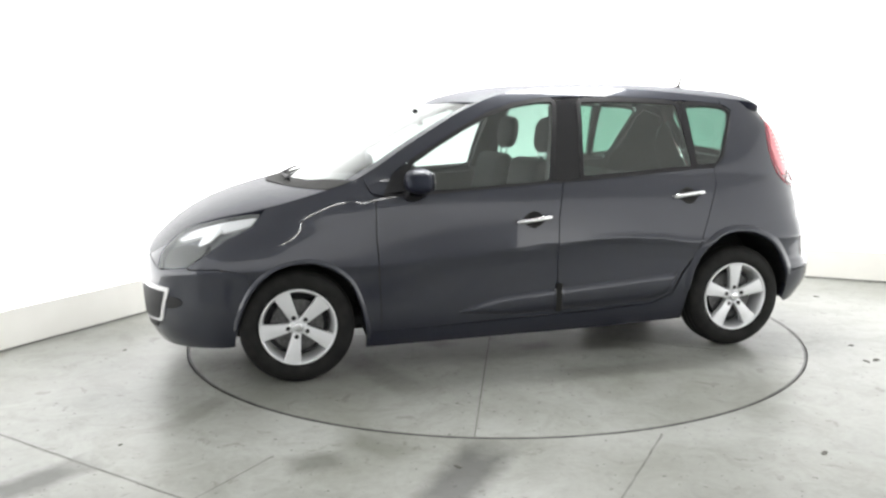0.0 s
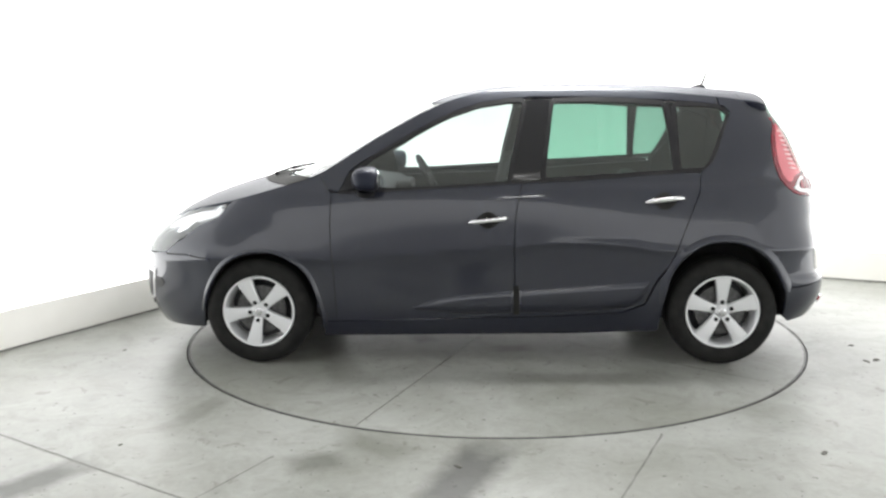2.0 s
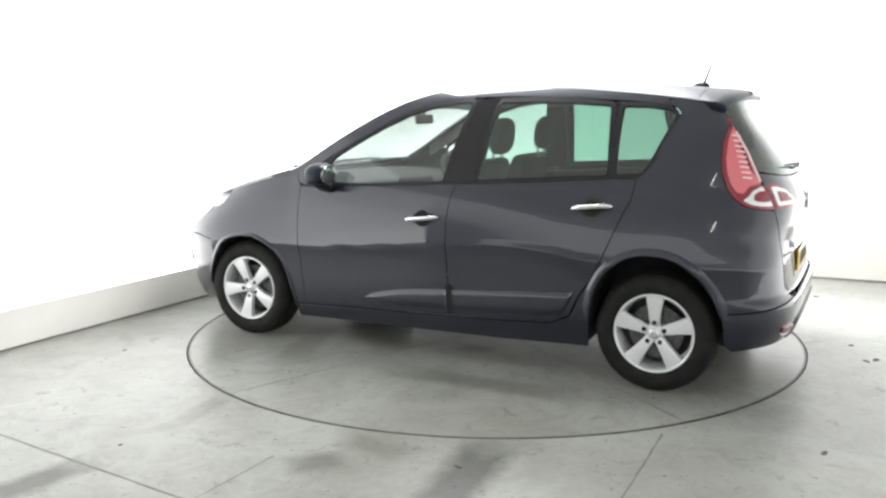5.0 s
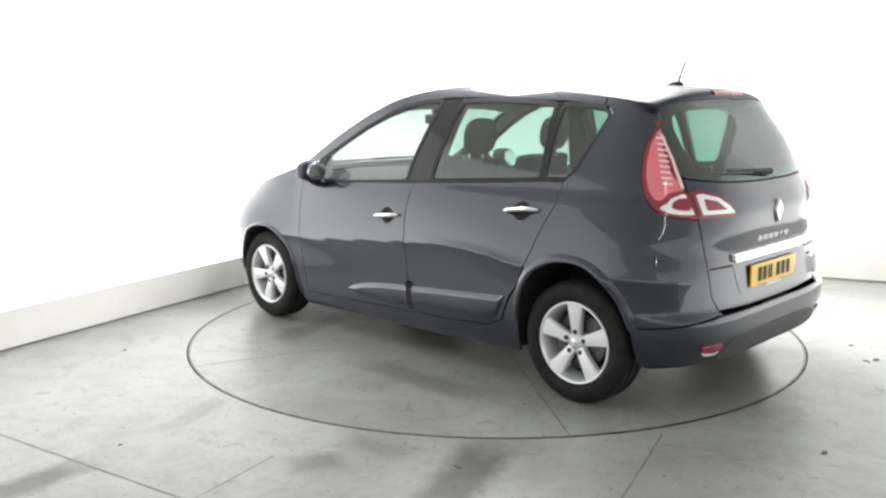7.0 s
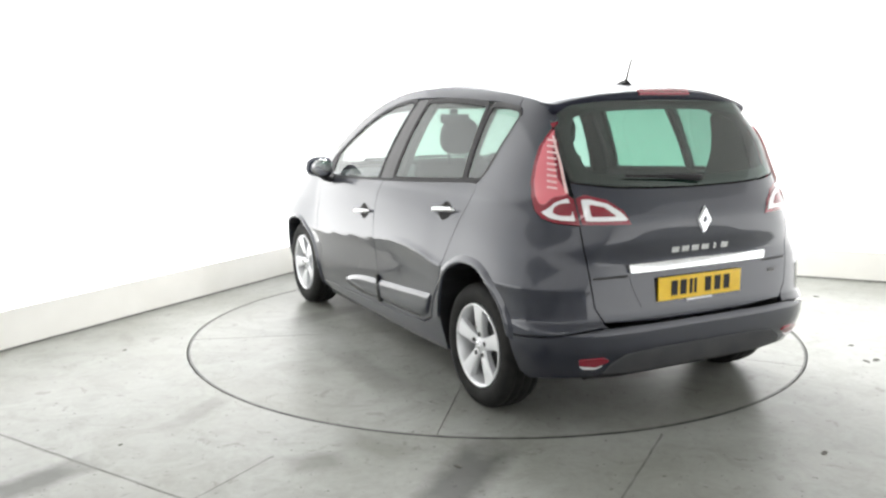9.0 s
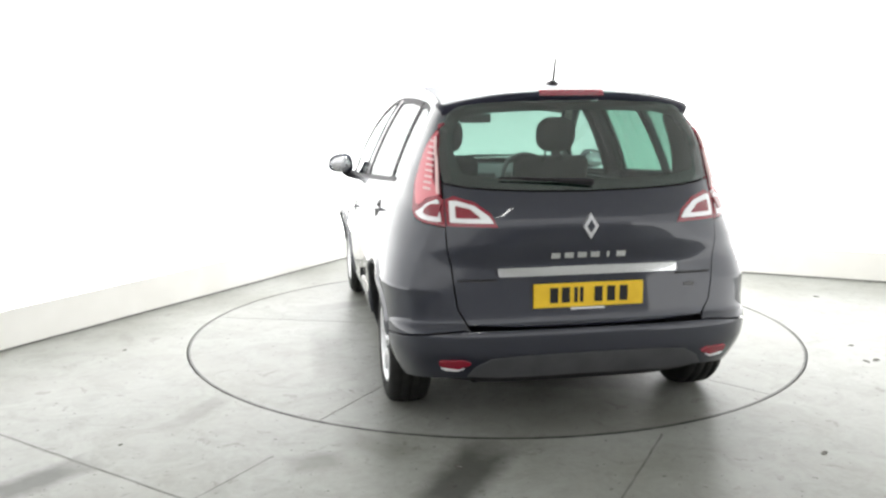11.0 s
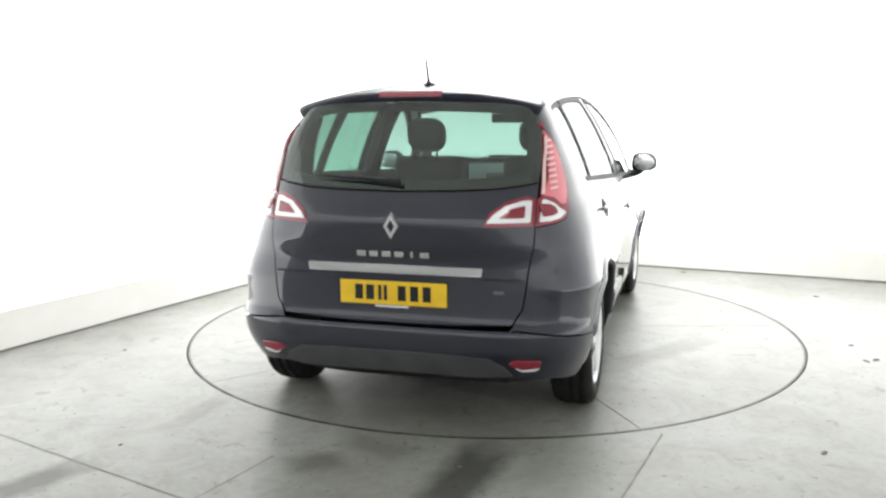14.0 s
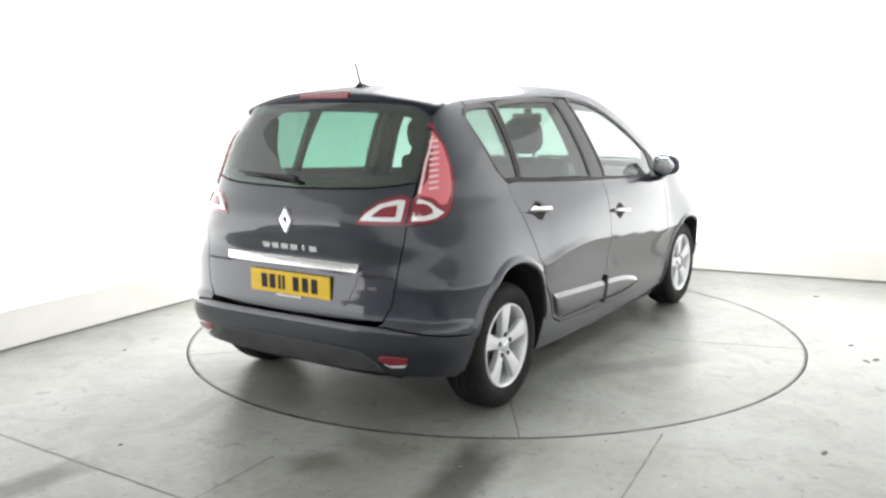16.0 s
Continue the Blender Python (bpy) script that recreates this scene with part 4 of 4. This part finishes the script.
def spoiler():
    """The roof's rear lip, over the rear window, with the high brake lamp."""
    lines = [[top(-1.481, v) for v in np.linspace(1, -1, 41)]]
    for x0, bow, y1, z0, drop in ((-1.58, .02, .632, 1.590, .080), (-1.655, .05, .624, 1.577, .082), (-1.685, .065, .614, 1.563, .083), (-1.690, .07, .608, 1.548, .084), (-1.675, .07, .600, 1.528, .074)):
        lines.append([(x0 + bow * abs(v) ** 2.5, y1 * v, z0 - drop * abs(v) ** 2.6) for v in np.linspace(1, -1, 41)])
    verts = [p for line in lines for p in line]
    faces = [(41 * i + k, 41 * i + k + 1, 41 * (i + 1) + k + 1, 41 * (i + 1) + k) for i in range(len(lines) - 1) for k in range(40)]
    n = len(lines)
    faces += [tuple(41 * i for i in range(n)), tuple(41 * i + 40 for i in reversed(range(n)))]
    sp = mesh_object("roof_spoiler", verts, faces, WET_PAINT, CAR)
    bm = bmesh.new()
    vs = []
    for i in range(13):
        y = .157 - .314 * i / 12
        x = -1.688 + .068 * abs(y / .606) ** 2.5
        vs.append([bm.verts.new((x - .008, y, 1.549)), bm.verts.new((x - .008, y, 1.563)), bm.verts.new((x + .012, y, 1.577)), bm.verts.new((x + .02, y, 1.54))])
    for a, b in zip(vs, vs[1:]):
        for k in range(4):
            bm.faces.new((a[k], a[(k + 1) % 4], b[(k + 1) % 4], b[k]))
    bm.faces.new(vs[0]), bm.faces.new(vs[-1])
    bmesh.ops.recalc_face_normals(bm, faces=bm.faces[:])
    part("high_brake_lamp", bm, RED_LENS, sp, "red high-level brake lamp")


body_panels()
front_end_panels()
rear_end_panels()


# ---- wheels, mirrors, handles ----
def lathe(profile, segments, axis="y"):
    """A ring turned round the y axis from (radius, y) pairs."""
    bm = bmesh.new()
    rows = []
    for i in range(segments):
        a = 2 * math.pi * i / segments
        rows.append([bm.verts.new((r * math.cos(a), y, r * math.sin(a))) for r, y in profile])
    for i in range(segments):
        a, b = rows[i], rows[(i + 1) % segments]
        for k in range(len(profile) - 1):
            bm.faces.new((a[k], b[k], b[k + 1], a[k + 1]))
    bmesh.ops.remove_doubles(bm, verts=bm.verts[:], dist=1e-5)
    bmesh.ops.recalc_face_normals(bm, faces=bm.faces[:])
    return bm


TYRE_R = .318


def wheel(x, left, turn, first):
    """A wheel whose face looks outward along +y (left) or -y."""
    m = pose(x, .77 if left else -.77, TYRE_R, 0, 0, 0 if left else 180)
    if first is not None:
        w = copy_thing(first, m @ pose(0, 0, 0, 0, -turn if left else -turn, 0))
        return w
    w = new("wheel")
    w.parent = CAR
    w.matrix_basis = m @ pose(0, 0, 0, 0, -turn, 0)
    part("tyre", lathe([(.2100, .082), (.217, .094), (.234, .103), (.262, .106), (.288, .100), (.304, .088), (.3125, .074), (.3165, .055), (.310, .052), (.310, .044), (.3178, .041), (.318, .006), (.311, .004), (.311, -.004), (.318, -.006), (.3178, -.041), (.310, -.044), (.310, -.052), (.3165, -.055), (.304, -.088), (.262, -.106), (.206, -.085)], 72), RUBBER, w, smooth=True)
    rim = part("rim", lathe([(.2125, .086), (.2125, .097), (.207, .100), (.2, .096), (.194, .078), (.186, .05), (.182, -.02), (.18, -.09), (.2, -.09)], 72), SILVER, w, "silver alloy rim", smooth=True)
    for k in range(5):
        a = 2 * math.pi * k / 5
        bm = bmesh.new()
        # half widths and heights from hub to rim
        rows = []
        for r, hw, y in ((.030, .022, .074), (.055, .0265, .080), (.085, .030, .085), (.125, .035, .089), (.165, .042, .091), (.201, .049, .092)):
            rows.append([bm.verts.new(((r * math.cos(a) - s * math.sin(a)), yy, (r * math.sin(a) + s * math.cos(a)))) for s, yy in ((-hw, y - .035), (-hw, y - .006), (-hw + .006, y), (0, y + .002), (hw - .006, y), (hw, y - .006), (hw, y - .035))])
        for p, q in zip(rows, rows[1:]):
            for i in range(6):
                bm.faces.new((p[i], p[i + 1], q[i + 1], q[i]))
        bmesh.ops.recalc_face_normals(bm, faces=bm.faces[:])
        part("spoke", bm, SILVER, rim)
    part("hub", lathe([(.0005, .090), (.020, .089), (.027, .086), (.030, .080), (.046, .074), (.052, .066), (.052, .03), (.0005, .03)], 40), SILVER, rim, smooth=True)
    part("hub_cap", lathe([(.0005, .0935), (.018, .093), (.0235, .091), (.0235, .085)], 32), CHROME, rim, "bright hub cap", smooth=True)
    for k in range(5):
        a = 2 * math.pi * k / 5
        bm = bmesh.new()
        bmesh.ops.create_cone(bm, cap_ends=True, segments=16, radius1=.0125, radius2=.0115, depth=.012, matrix=pose(.056 * math.cos(a), .0785, .056 * math.sin(a), 90))
        part("wheel_bolt", bm, BLACK, rim, "dark recessed wheel bolt")
    part("brake_disc", lathe([(.02, .03), (.145, .03), (.145, .008), (.02, .008)], 48), DISC_STEEL, w, "grey steel brake disc")
    part("inner_barrel", lathe([(.180, -.02), (.05, -.03), (.0005, -.03)], 40), BLACK, w)
    return w


def wheels():
    first = wheel(1.351, True, -7, None)
    for x, left, turn in ((-1.351, True, 18), (1.351, False, 10), (-1.351, False, 18)):
        wheel(x, left, turn, first)


def mirrors():
    """Door mirrors: a rounded shell, a silvered face to the rear and a foot."""
    for s in (1, -1):
        bm = bmesh.new()
        bmesh.ops.create_uvsphere(bm, u_segments=28, v_segments=18, radius=1)
        for v in bm.verts:
            x, y, z = (math.copysign(abs(q) ** p, q) for q, p in zip(v.co, (.8, .72, .66)))
            v.co = (.665 + x * (.10 if x > 0 else .052), s * (.958 + y * .088 * (1 - .10 * z)), 1.102 + z * .068 * (1 - .12 * y))
        shell = part("door_mirror", bm, WET_PAINT, CAR, "dark grey painted door mirror housing", smooth=True)
        bm = bmesh.new()
        bmesh.ops.create_uvsphere(bm, u_segments=24, v_segments=12, radius=1)
        for v in bm.verts:
            v.co = (.612 + v.co.x * .006, s * (.958 + v.co.y * .074), 1.100 + v.co.z * .056)
        part("mirror_glass", bm, CHROME, shell, "silvered mirror glass", smooth=True)
        bm = bmesh.new()
        rows = []
        for x, y, z, rx, rz in ((.70, .835, 1.020, .055, .030), (.70, .875, 1.016, .052, .028), (.695, .915, 1.024, .048, .026), (.69, .95, 1.045, .050, .022)):
            rows.append([bm.verts.new((x + rx * math.cos(a), s * y, z + rz * math.sin(a))) for a in np.linspace(0, 2 * math.pi, 16, endpoint=False)])
        for p, q in zip(rows, rows[1:]):
            for i in range(16):
                bm.faces.new((p[i], p[(i + 1) % 16], q[(i + 1) % 16], q[i]))
        bmesh.ops.recalc_face_normals(bm, faces=bm.faces[:])
        part("mirror_foot", bm, BLACK, shell, "black mirror foot", smooth=True)


def handles():
    for x0, x1, z0, z1 in ((-.110, .112, .872, .850), (-1.116, -.890, .971, .952)):
        for m in (False, True):
            at = skin(wall, WALL_OUT, 0, m)
            cx, cz = (x0 + x1) / 2, (z0 + z1) / 2
            # flat dark patch laid on the skin in place of a hollow cup
            cup = [(cx + .066 * math.cos(a) * (.8 + .2 * math.cos(2 * a)), cz + .049 * math.sin(a) * (.9 + .1 * abs(math.sin(a)))) for a in np.linspace(0, 2 * math.pi, 28, endpoint=False)]
            panel("handle_cup", cup, RUBBER, CAR, "flat dark patch behind the handle", mirror=m, lift=.0015, depth=.004)
            bm = bmesh.new()
            rows = []
            for t in np.linspace(0, 1, 15):
                x, z = x0 + (x1 - x0) * t, z0 + (z1 - z0) * t
                p, n = at(x, z)
                arch = .012 + .024 * min(1, 4.5 * t, 4.5 * (1 - t))
                hz = .0125 * min(1, .45 + 6 * t, .45 + 6 * (1 - t))
                c = p + n * arch
                rows.append([bm.verts.new(c + n * (.008 * math.cos(a)) + Vector((0, 0, hz * math.sin(a)))) for a in np.linspace(0, 2 * math.pi, 12, endpoint=False)])
            for p, q in zip(rows, rows[1:]):
                for i in range(12):
                    bm.faces.new((p[i], p[(i + 1) % 12], q[(i + 1) % 12], q[i]))
            bm.faces.new(rows[0]), bm.faces.new(rows[-1])
            bmesh.ops.recalc_face_normals(bm, faces=bm.faces[:])
            part("door_handle", bm, CHROME, CAR, "chrome pull handle", smooth=True)


def small_outside():
    # aerial on its foot
    bm = bmesh.new()
    bmesh.ops.create_uvsphere(bm, u_segments=20, v_segments=10, radius=1)
    for v in bm.verts:
        v.co = (-1.375 + v.co.x * .055, v.co.y * .026, 1.604 + max(v.co.z, -.2) * .026 * (1 + .3 * -v.co.x))
    foot = part("aerial", bm, BLACK, CAR, "short black roof aerial", smooth=True)
    bm = bmesh.new()
    bmesh.ops.create_cone(bm, cap_ends=True, segments=10, radius1=.0080, radius2=.0045, depth=.15)
    ob = part("aerial_rod", bm, BLACK, foot)
    ob.matrix_basis = look((-1.412, 0, 1.667), (-1.377, 0, 1.572))
    # rear wiper: arm and blade on the glass
    at = skin(wall, WALL_OUT, .02, False)
    for name, a, b, r in (("rear_wiper", (-.01, 1.156), (.40, 1.176), .011), ("rear_wiper", (-.03, 1.150), (.16, 1.163), .016)):
        bm = bmesh.new()
        rows = []
        for t in np.linspace(0, 1, 12):
            y, z = a[0] + (b[0] - a[0]) * t, a[1] + (b[1] - a[1]) * t
            p, n = at(at_rear(y, z), z)
            k = r * (1 - .6 * t)
            rows.append([bm.verts.new(p + n * (k * math.cos(q)) + Vector((0, 0, k * math.sin(q)))) for q in np.linspace(0, 2 * math.pi, 8, endpoint=False)])
        for p, q in zip(rows, rows[1:]):
            for i in range(8):
                bm.faces.new((p[i], p[(i + 1) % 8], q[(i + 1) % 8], q[i]))
        bm.faces.new(rows[0]), bm.faces.new(rows[-1])
        bmesh.ops.recalc_face_normals(bm, faces=bm.faces[:])
        part(name, bm, BLACK, CAR, "black rear wiper arm and blade", smooth=True)


def front_wipers():
    """Two black wiper arms resting at the foot of the windscreen."""
    for a, b in (((1.335, .42), (1.345, -.20)), ((1.330, -.15), (1.20, -.75))):
        bm = bmesh.new()
        rows = []
        for t in np.linspace(0, 1, 14):
            x, v = a[0] + (b[0] - a[0]) * t, a[1] + (b[1] - a[1]) * t
            p = Vector(top(x, v)) + Vector((0, 0, .022))
            k = .012 * (1 - .4 * t)
            rows.append([bm.verts.new(p + Vector((k * math.cos(q), 0, k * math.sin(q)))) for q in np.linspace(0, 2 * math.pi, 8, endpoint=False)])
        for p, q in zip(rows, rows[1:]):
            for i in range(8):
                bm.faces.new((p[i], p[(i + 1) % 8], q[(i + 1) % 8], q[i]))
        bm.faces.new(rows[0]), bm.faces.new(rows[-1])
        bmesh.ops.recalc_face_normals(bm, faces=bm.faces[:])
        part("windscreen_wiper", bm, BLACK, CAR, "black windscreen wiper", smooth=True)


# ---- the cabin ----
def cushion(x0, x1, y0, y1, z0, z1, r=.04, lean=0.0):
    bm = box_mesh(x0, x1, y0, y1, z0, z1)
    bmesh.ops.bevel(bm, geom=bm.edges[:], offset=r, segments=4, affect="EDGES", profile=.5)
    for v in bm.verts:
        v.co.x -= (v.co.z - z0) * lean
    return bm


def seat(name, x, y, z, wide, back_top, head=True):
    s = new(name)
    s.parent = CAR
    s.matrix_basis = pose(x, y, z)
    tagged(s, "dark fabric car seat")
    part("seat_cushion", cushion(-.25, .27, -wide, wide, 0, .16, .05), FABRIC, s, smooth=True)
    part("seat_back", cushion(-.26, -.14, -wide, wide, .10, back_top, .05, .22), FABRIC, s, smooth=True)
    if head:
        hx = -.27 - back_top * .2
        bm = bmesh.new()
        bmesh.ops.create_uvsphere(bm, u_segments=28, v_segments=18, radius=1)
        for v in bm.verts:
            x, y, z = (math.copysign(abs(q) ** p, q) for q, p in zip(v.co, (.8, .74, .74)))
            v.co = (hx - .015 + x * .055 - z * .014, y * .13, back_top + .14 + z * .112)
        part("headrest", bm, FABRIC, s, smooth=True)
        for dy in (-.06, .06):
            part("headrest_post", box_mesh(hx + .01, hx + .022, dy - .006, dy + .006, back_top - .03, back_top + .08), CHROME, s)


def cabin():
    part("cabin_floor", box_mesh(-1.75, 1.35, -.74, .74, .27, .33, .01), TRIM, CAR)
    part("underbody", box_mesh(-1.75, 1.75, -.50, .50, .19, .26, .01), BLACK, CAR)
    part("engine_block", box_mesh(1.02, 1.75, -.47, .47, .26, .68, .05), BLACK, CAR)
    # inner door linings and rear side trims
    for m in (False, True):
        lining = [(.90, .33), (.90, 1.0), (.5, 1.020), (.2, 1.038), (-.116, 1.053), (-.437, 1.067), (-.761, 1.085), (-1.085, 1.105), (-1.235, 1.118), (-1.235, .74), (-1.1, .72), (-.97, .5), (-.95, .33)]
        panel("door_lining", lining, TRIM, CAR, mirror=m, lift=-.06, depth=.01, cell=.1)
        boot = [(-1.24, .74), (-1.24, 1.128), (-1.36, 1.28), (-1.455, 1.455), (-1.52, 1.49), (-1.70, 1.44), (-1.655, 1.31), (-1.64, 1.156), (-1.69, 1.03), (-1.85, .96), (-1.9, .6), (-1.65, .55), (-1.55, .68), (-1.4, .74)]
        panel("boot_lining", boot, TRIM, CAR, mirror=m, lift=-.05, depth=.01, cell=.08)
        rail = [(.84, 1.13), (.70, 1.222), (.535, 1.312), (.373, 1.402), (.209, 1.480), (.044, 1.532), (-.122, 1.556), (-.454, 1.562), (-.784, 1.550), (-1.113, 1.532), (-1.387, 1.508)] + [(u, z) for u, z in edge_line(-1.39, .84, 30)]
        panel("pillar_lining", rail, LINING, CAR, mirror=m, lift=-.03, depth=.01, cell=.08)
        panel("pillar_lining", [(-.11, 1.07), (-.14, 1.224), (-.185, 1.414), (-.214, 1.55), (-.34, 1.55), (-.31, 1.088)], TRIM, CAR, mirror=m, lift=-.06, depth=.03, cell=.08)
    panel("headliner", [(.36, v) for v in np.linspace(.93, -.93, 15)] + [(-1.50, v) for v in np.linspace(-.93, .93, 15)], LINING, CAR, surface="top", lift=-.04, depth=.01, cell=.12)
    gate = sided(rear([(0, .56), (.55, .56), (.58, .75), (.58, 1.10), (.40, 1.105), (0, 1.10)]))
    panel("tailgate_lining", gate, TRIM, CAR, lift=-.05, depth=.01, cell=.1)
    # dashboard
    bm = bmesh.new()
    rows = []
    for x, z in ((.62, .55), (.58, .80), (.60, .95), (.68, 1.005), (.85, 1.03), (1.15, 1.035), (1.2, .9)):
        rows.append([bm.verts.new((x - .05 * abs(v) ** 2, v * .76, z + .02 * (1 - v * v))) for v in np.linspace(1, -1, 17)])
    for p, q in zip(rows, rows[1:]):
        for i in range(16):
            bm.faces.new((p[i], p[i + 1], q[i + 1], q[i]))
    bmesh.ops.recalc_face_normals(bm, faces=bm.faces[:])
    part("dashboard", bm, TRIM, CAR, "dark grey dashboard", smooth=True)
    # dark box added to hide a pale patch between the seats
    part("dash_cover_box", cushion(.49, .60, -.17, .17, .50, 1.03, .03), TRIM, CAR, "dark box added to cover a pale patch at the dashboard", smooth=True)
    # steering wheel on the right-hand side
    bm = bmesh.new()
    n, k = 40, 10
    rows = []
    for i in range(n):
        a = 2 * math.pi * i / n
        rows.append([bm.verts.new(((.175 + .016 * math.cos(b)) * math.cos(a), (.175 + .016 * math.cos(b)) * math.sin(a), .016 * math.sin(b))) for b in np.linspace(0, 2 * math.pi, k, endpoint=False)])
    for i in range(n):
        for j in range(k):
            bm.faces.new((rows[i][j], rows[(i + 1) % n][j], rows[(i + 1) % n][(j + 1) % k], rows[i][(j + 1) % k]))
    sw = part("steering_wheel", bm, TRIM, CAR, "dark steering wheel", smooth=True)
    sw.matrix_basis = look((.40, -.37, 1.00), (.80, -.37, .78))
    part("steering_hub", box_mesh(-.16, .16, -.035, .035, -.03, .01, .01), TRIM, sw)
    part("cabin_mirror", cushion(.46, .485, -.115, .115, 1.385, 1.45, .012), BLACK, CAR, "black rear-view mirror", smooth=True)
    part("mirror_stem", box_mesh(.475, .50, -.03, .03, 1.44, 1.49, .008), BLACK, CAR)
    for y in (.37, -.37):
        seat("front_seat", .16, y, .44, .25, .74)
    for y in (.47, 0, -.47):
        seat("rear_seat", -.72, y, .42, .225, .62, False)
    part("parcel_shelf", box_mesh(-1.86, -1.12, -.60, .60, .985, 1.005, .006), TRIM, CAR, "dark parcel shelf")


def tube_lamp():
    """A bare strip lamp on the ceiling towards the open end."""
    lamp = thing("strip_lamp", "bare white ceiling strip lamp, switched on", "lamp")
    lamp.matrix_basis = pose(.55, -5.2, CEILING - .09, 0, 0, 62)
    part("lamp_body", box_mesh(-.75, .75, -.05, .05, .02, .09, .008), CEIL_WHITE, lamp)
    glow = bpy.data.materials.new("lit_tube")
    glow.use_nodes = True
    bsdf(glow).inputs["Emission Color"].default_value = (1, 1, .98, 1)
    bsdf(glow).inputs["Emission Strength"].default_value = 18
    bm = bmesh.new()
    bmesh.ops.create_cone(bm, cap_ends=True, segments=16, radius1=.019, radius2=.019, depth=1.42, matrix=pose(0, 0, 0, 0, 90))
    part("tube", bm, glow, lamp, "glowing white tube")


tube_lamp()
wheels()
mirrors()
handles()
small_outside()
front_wipers()
cabin()


# ---- what turns ----
def motions():
    walk(TURNTABLE, [(t, pose(0, 0, 0, 0, 0, a)) for t, a in TURN])
    rows = []
    for t, a in TURN:
        c, s = math.cos(radians(a)), math.sin(radians(a))
        rows.append((t, pose(CAR_SHIFT[0] * c - CAR_SHIFT[1] * s, CAR_SHIFT[0] * s + CAR_SHIFT[1] * c, 0, 0, 0, a)))
    walk(CAR, rows)


motions()
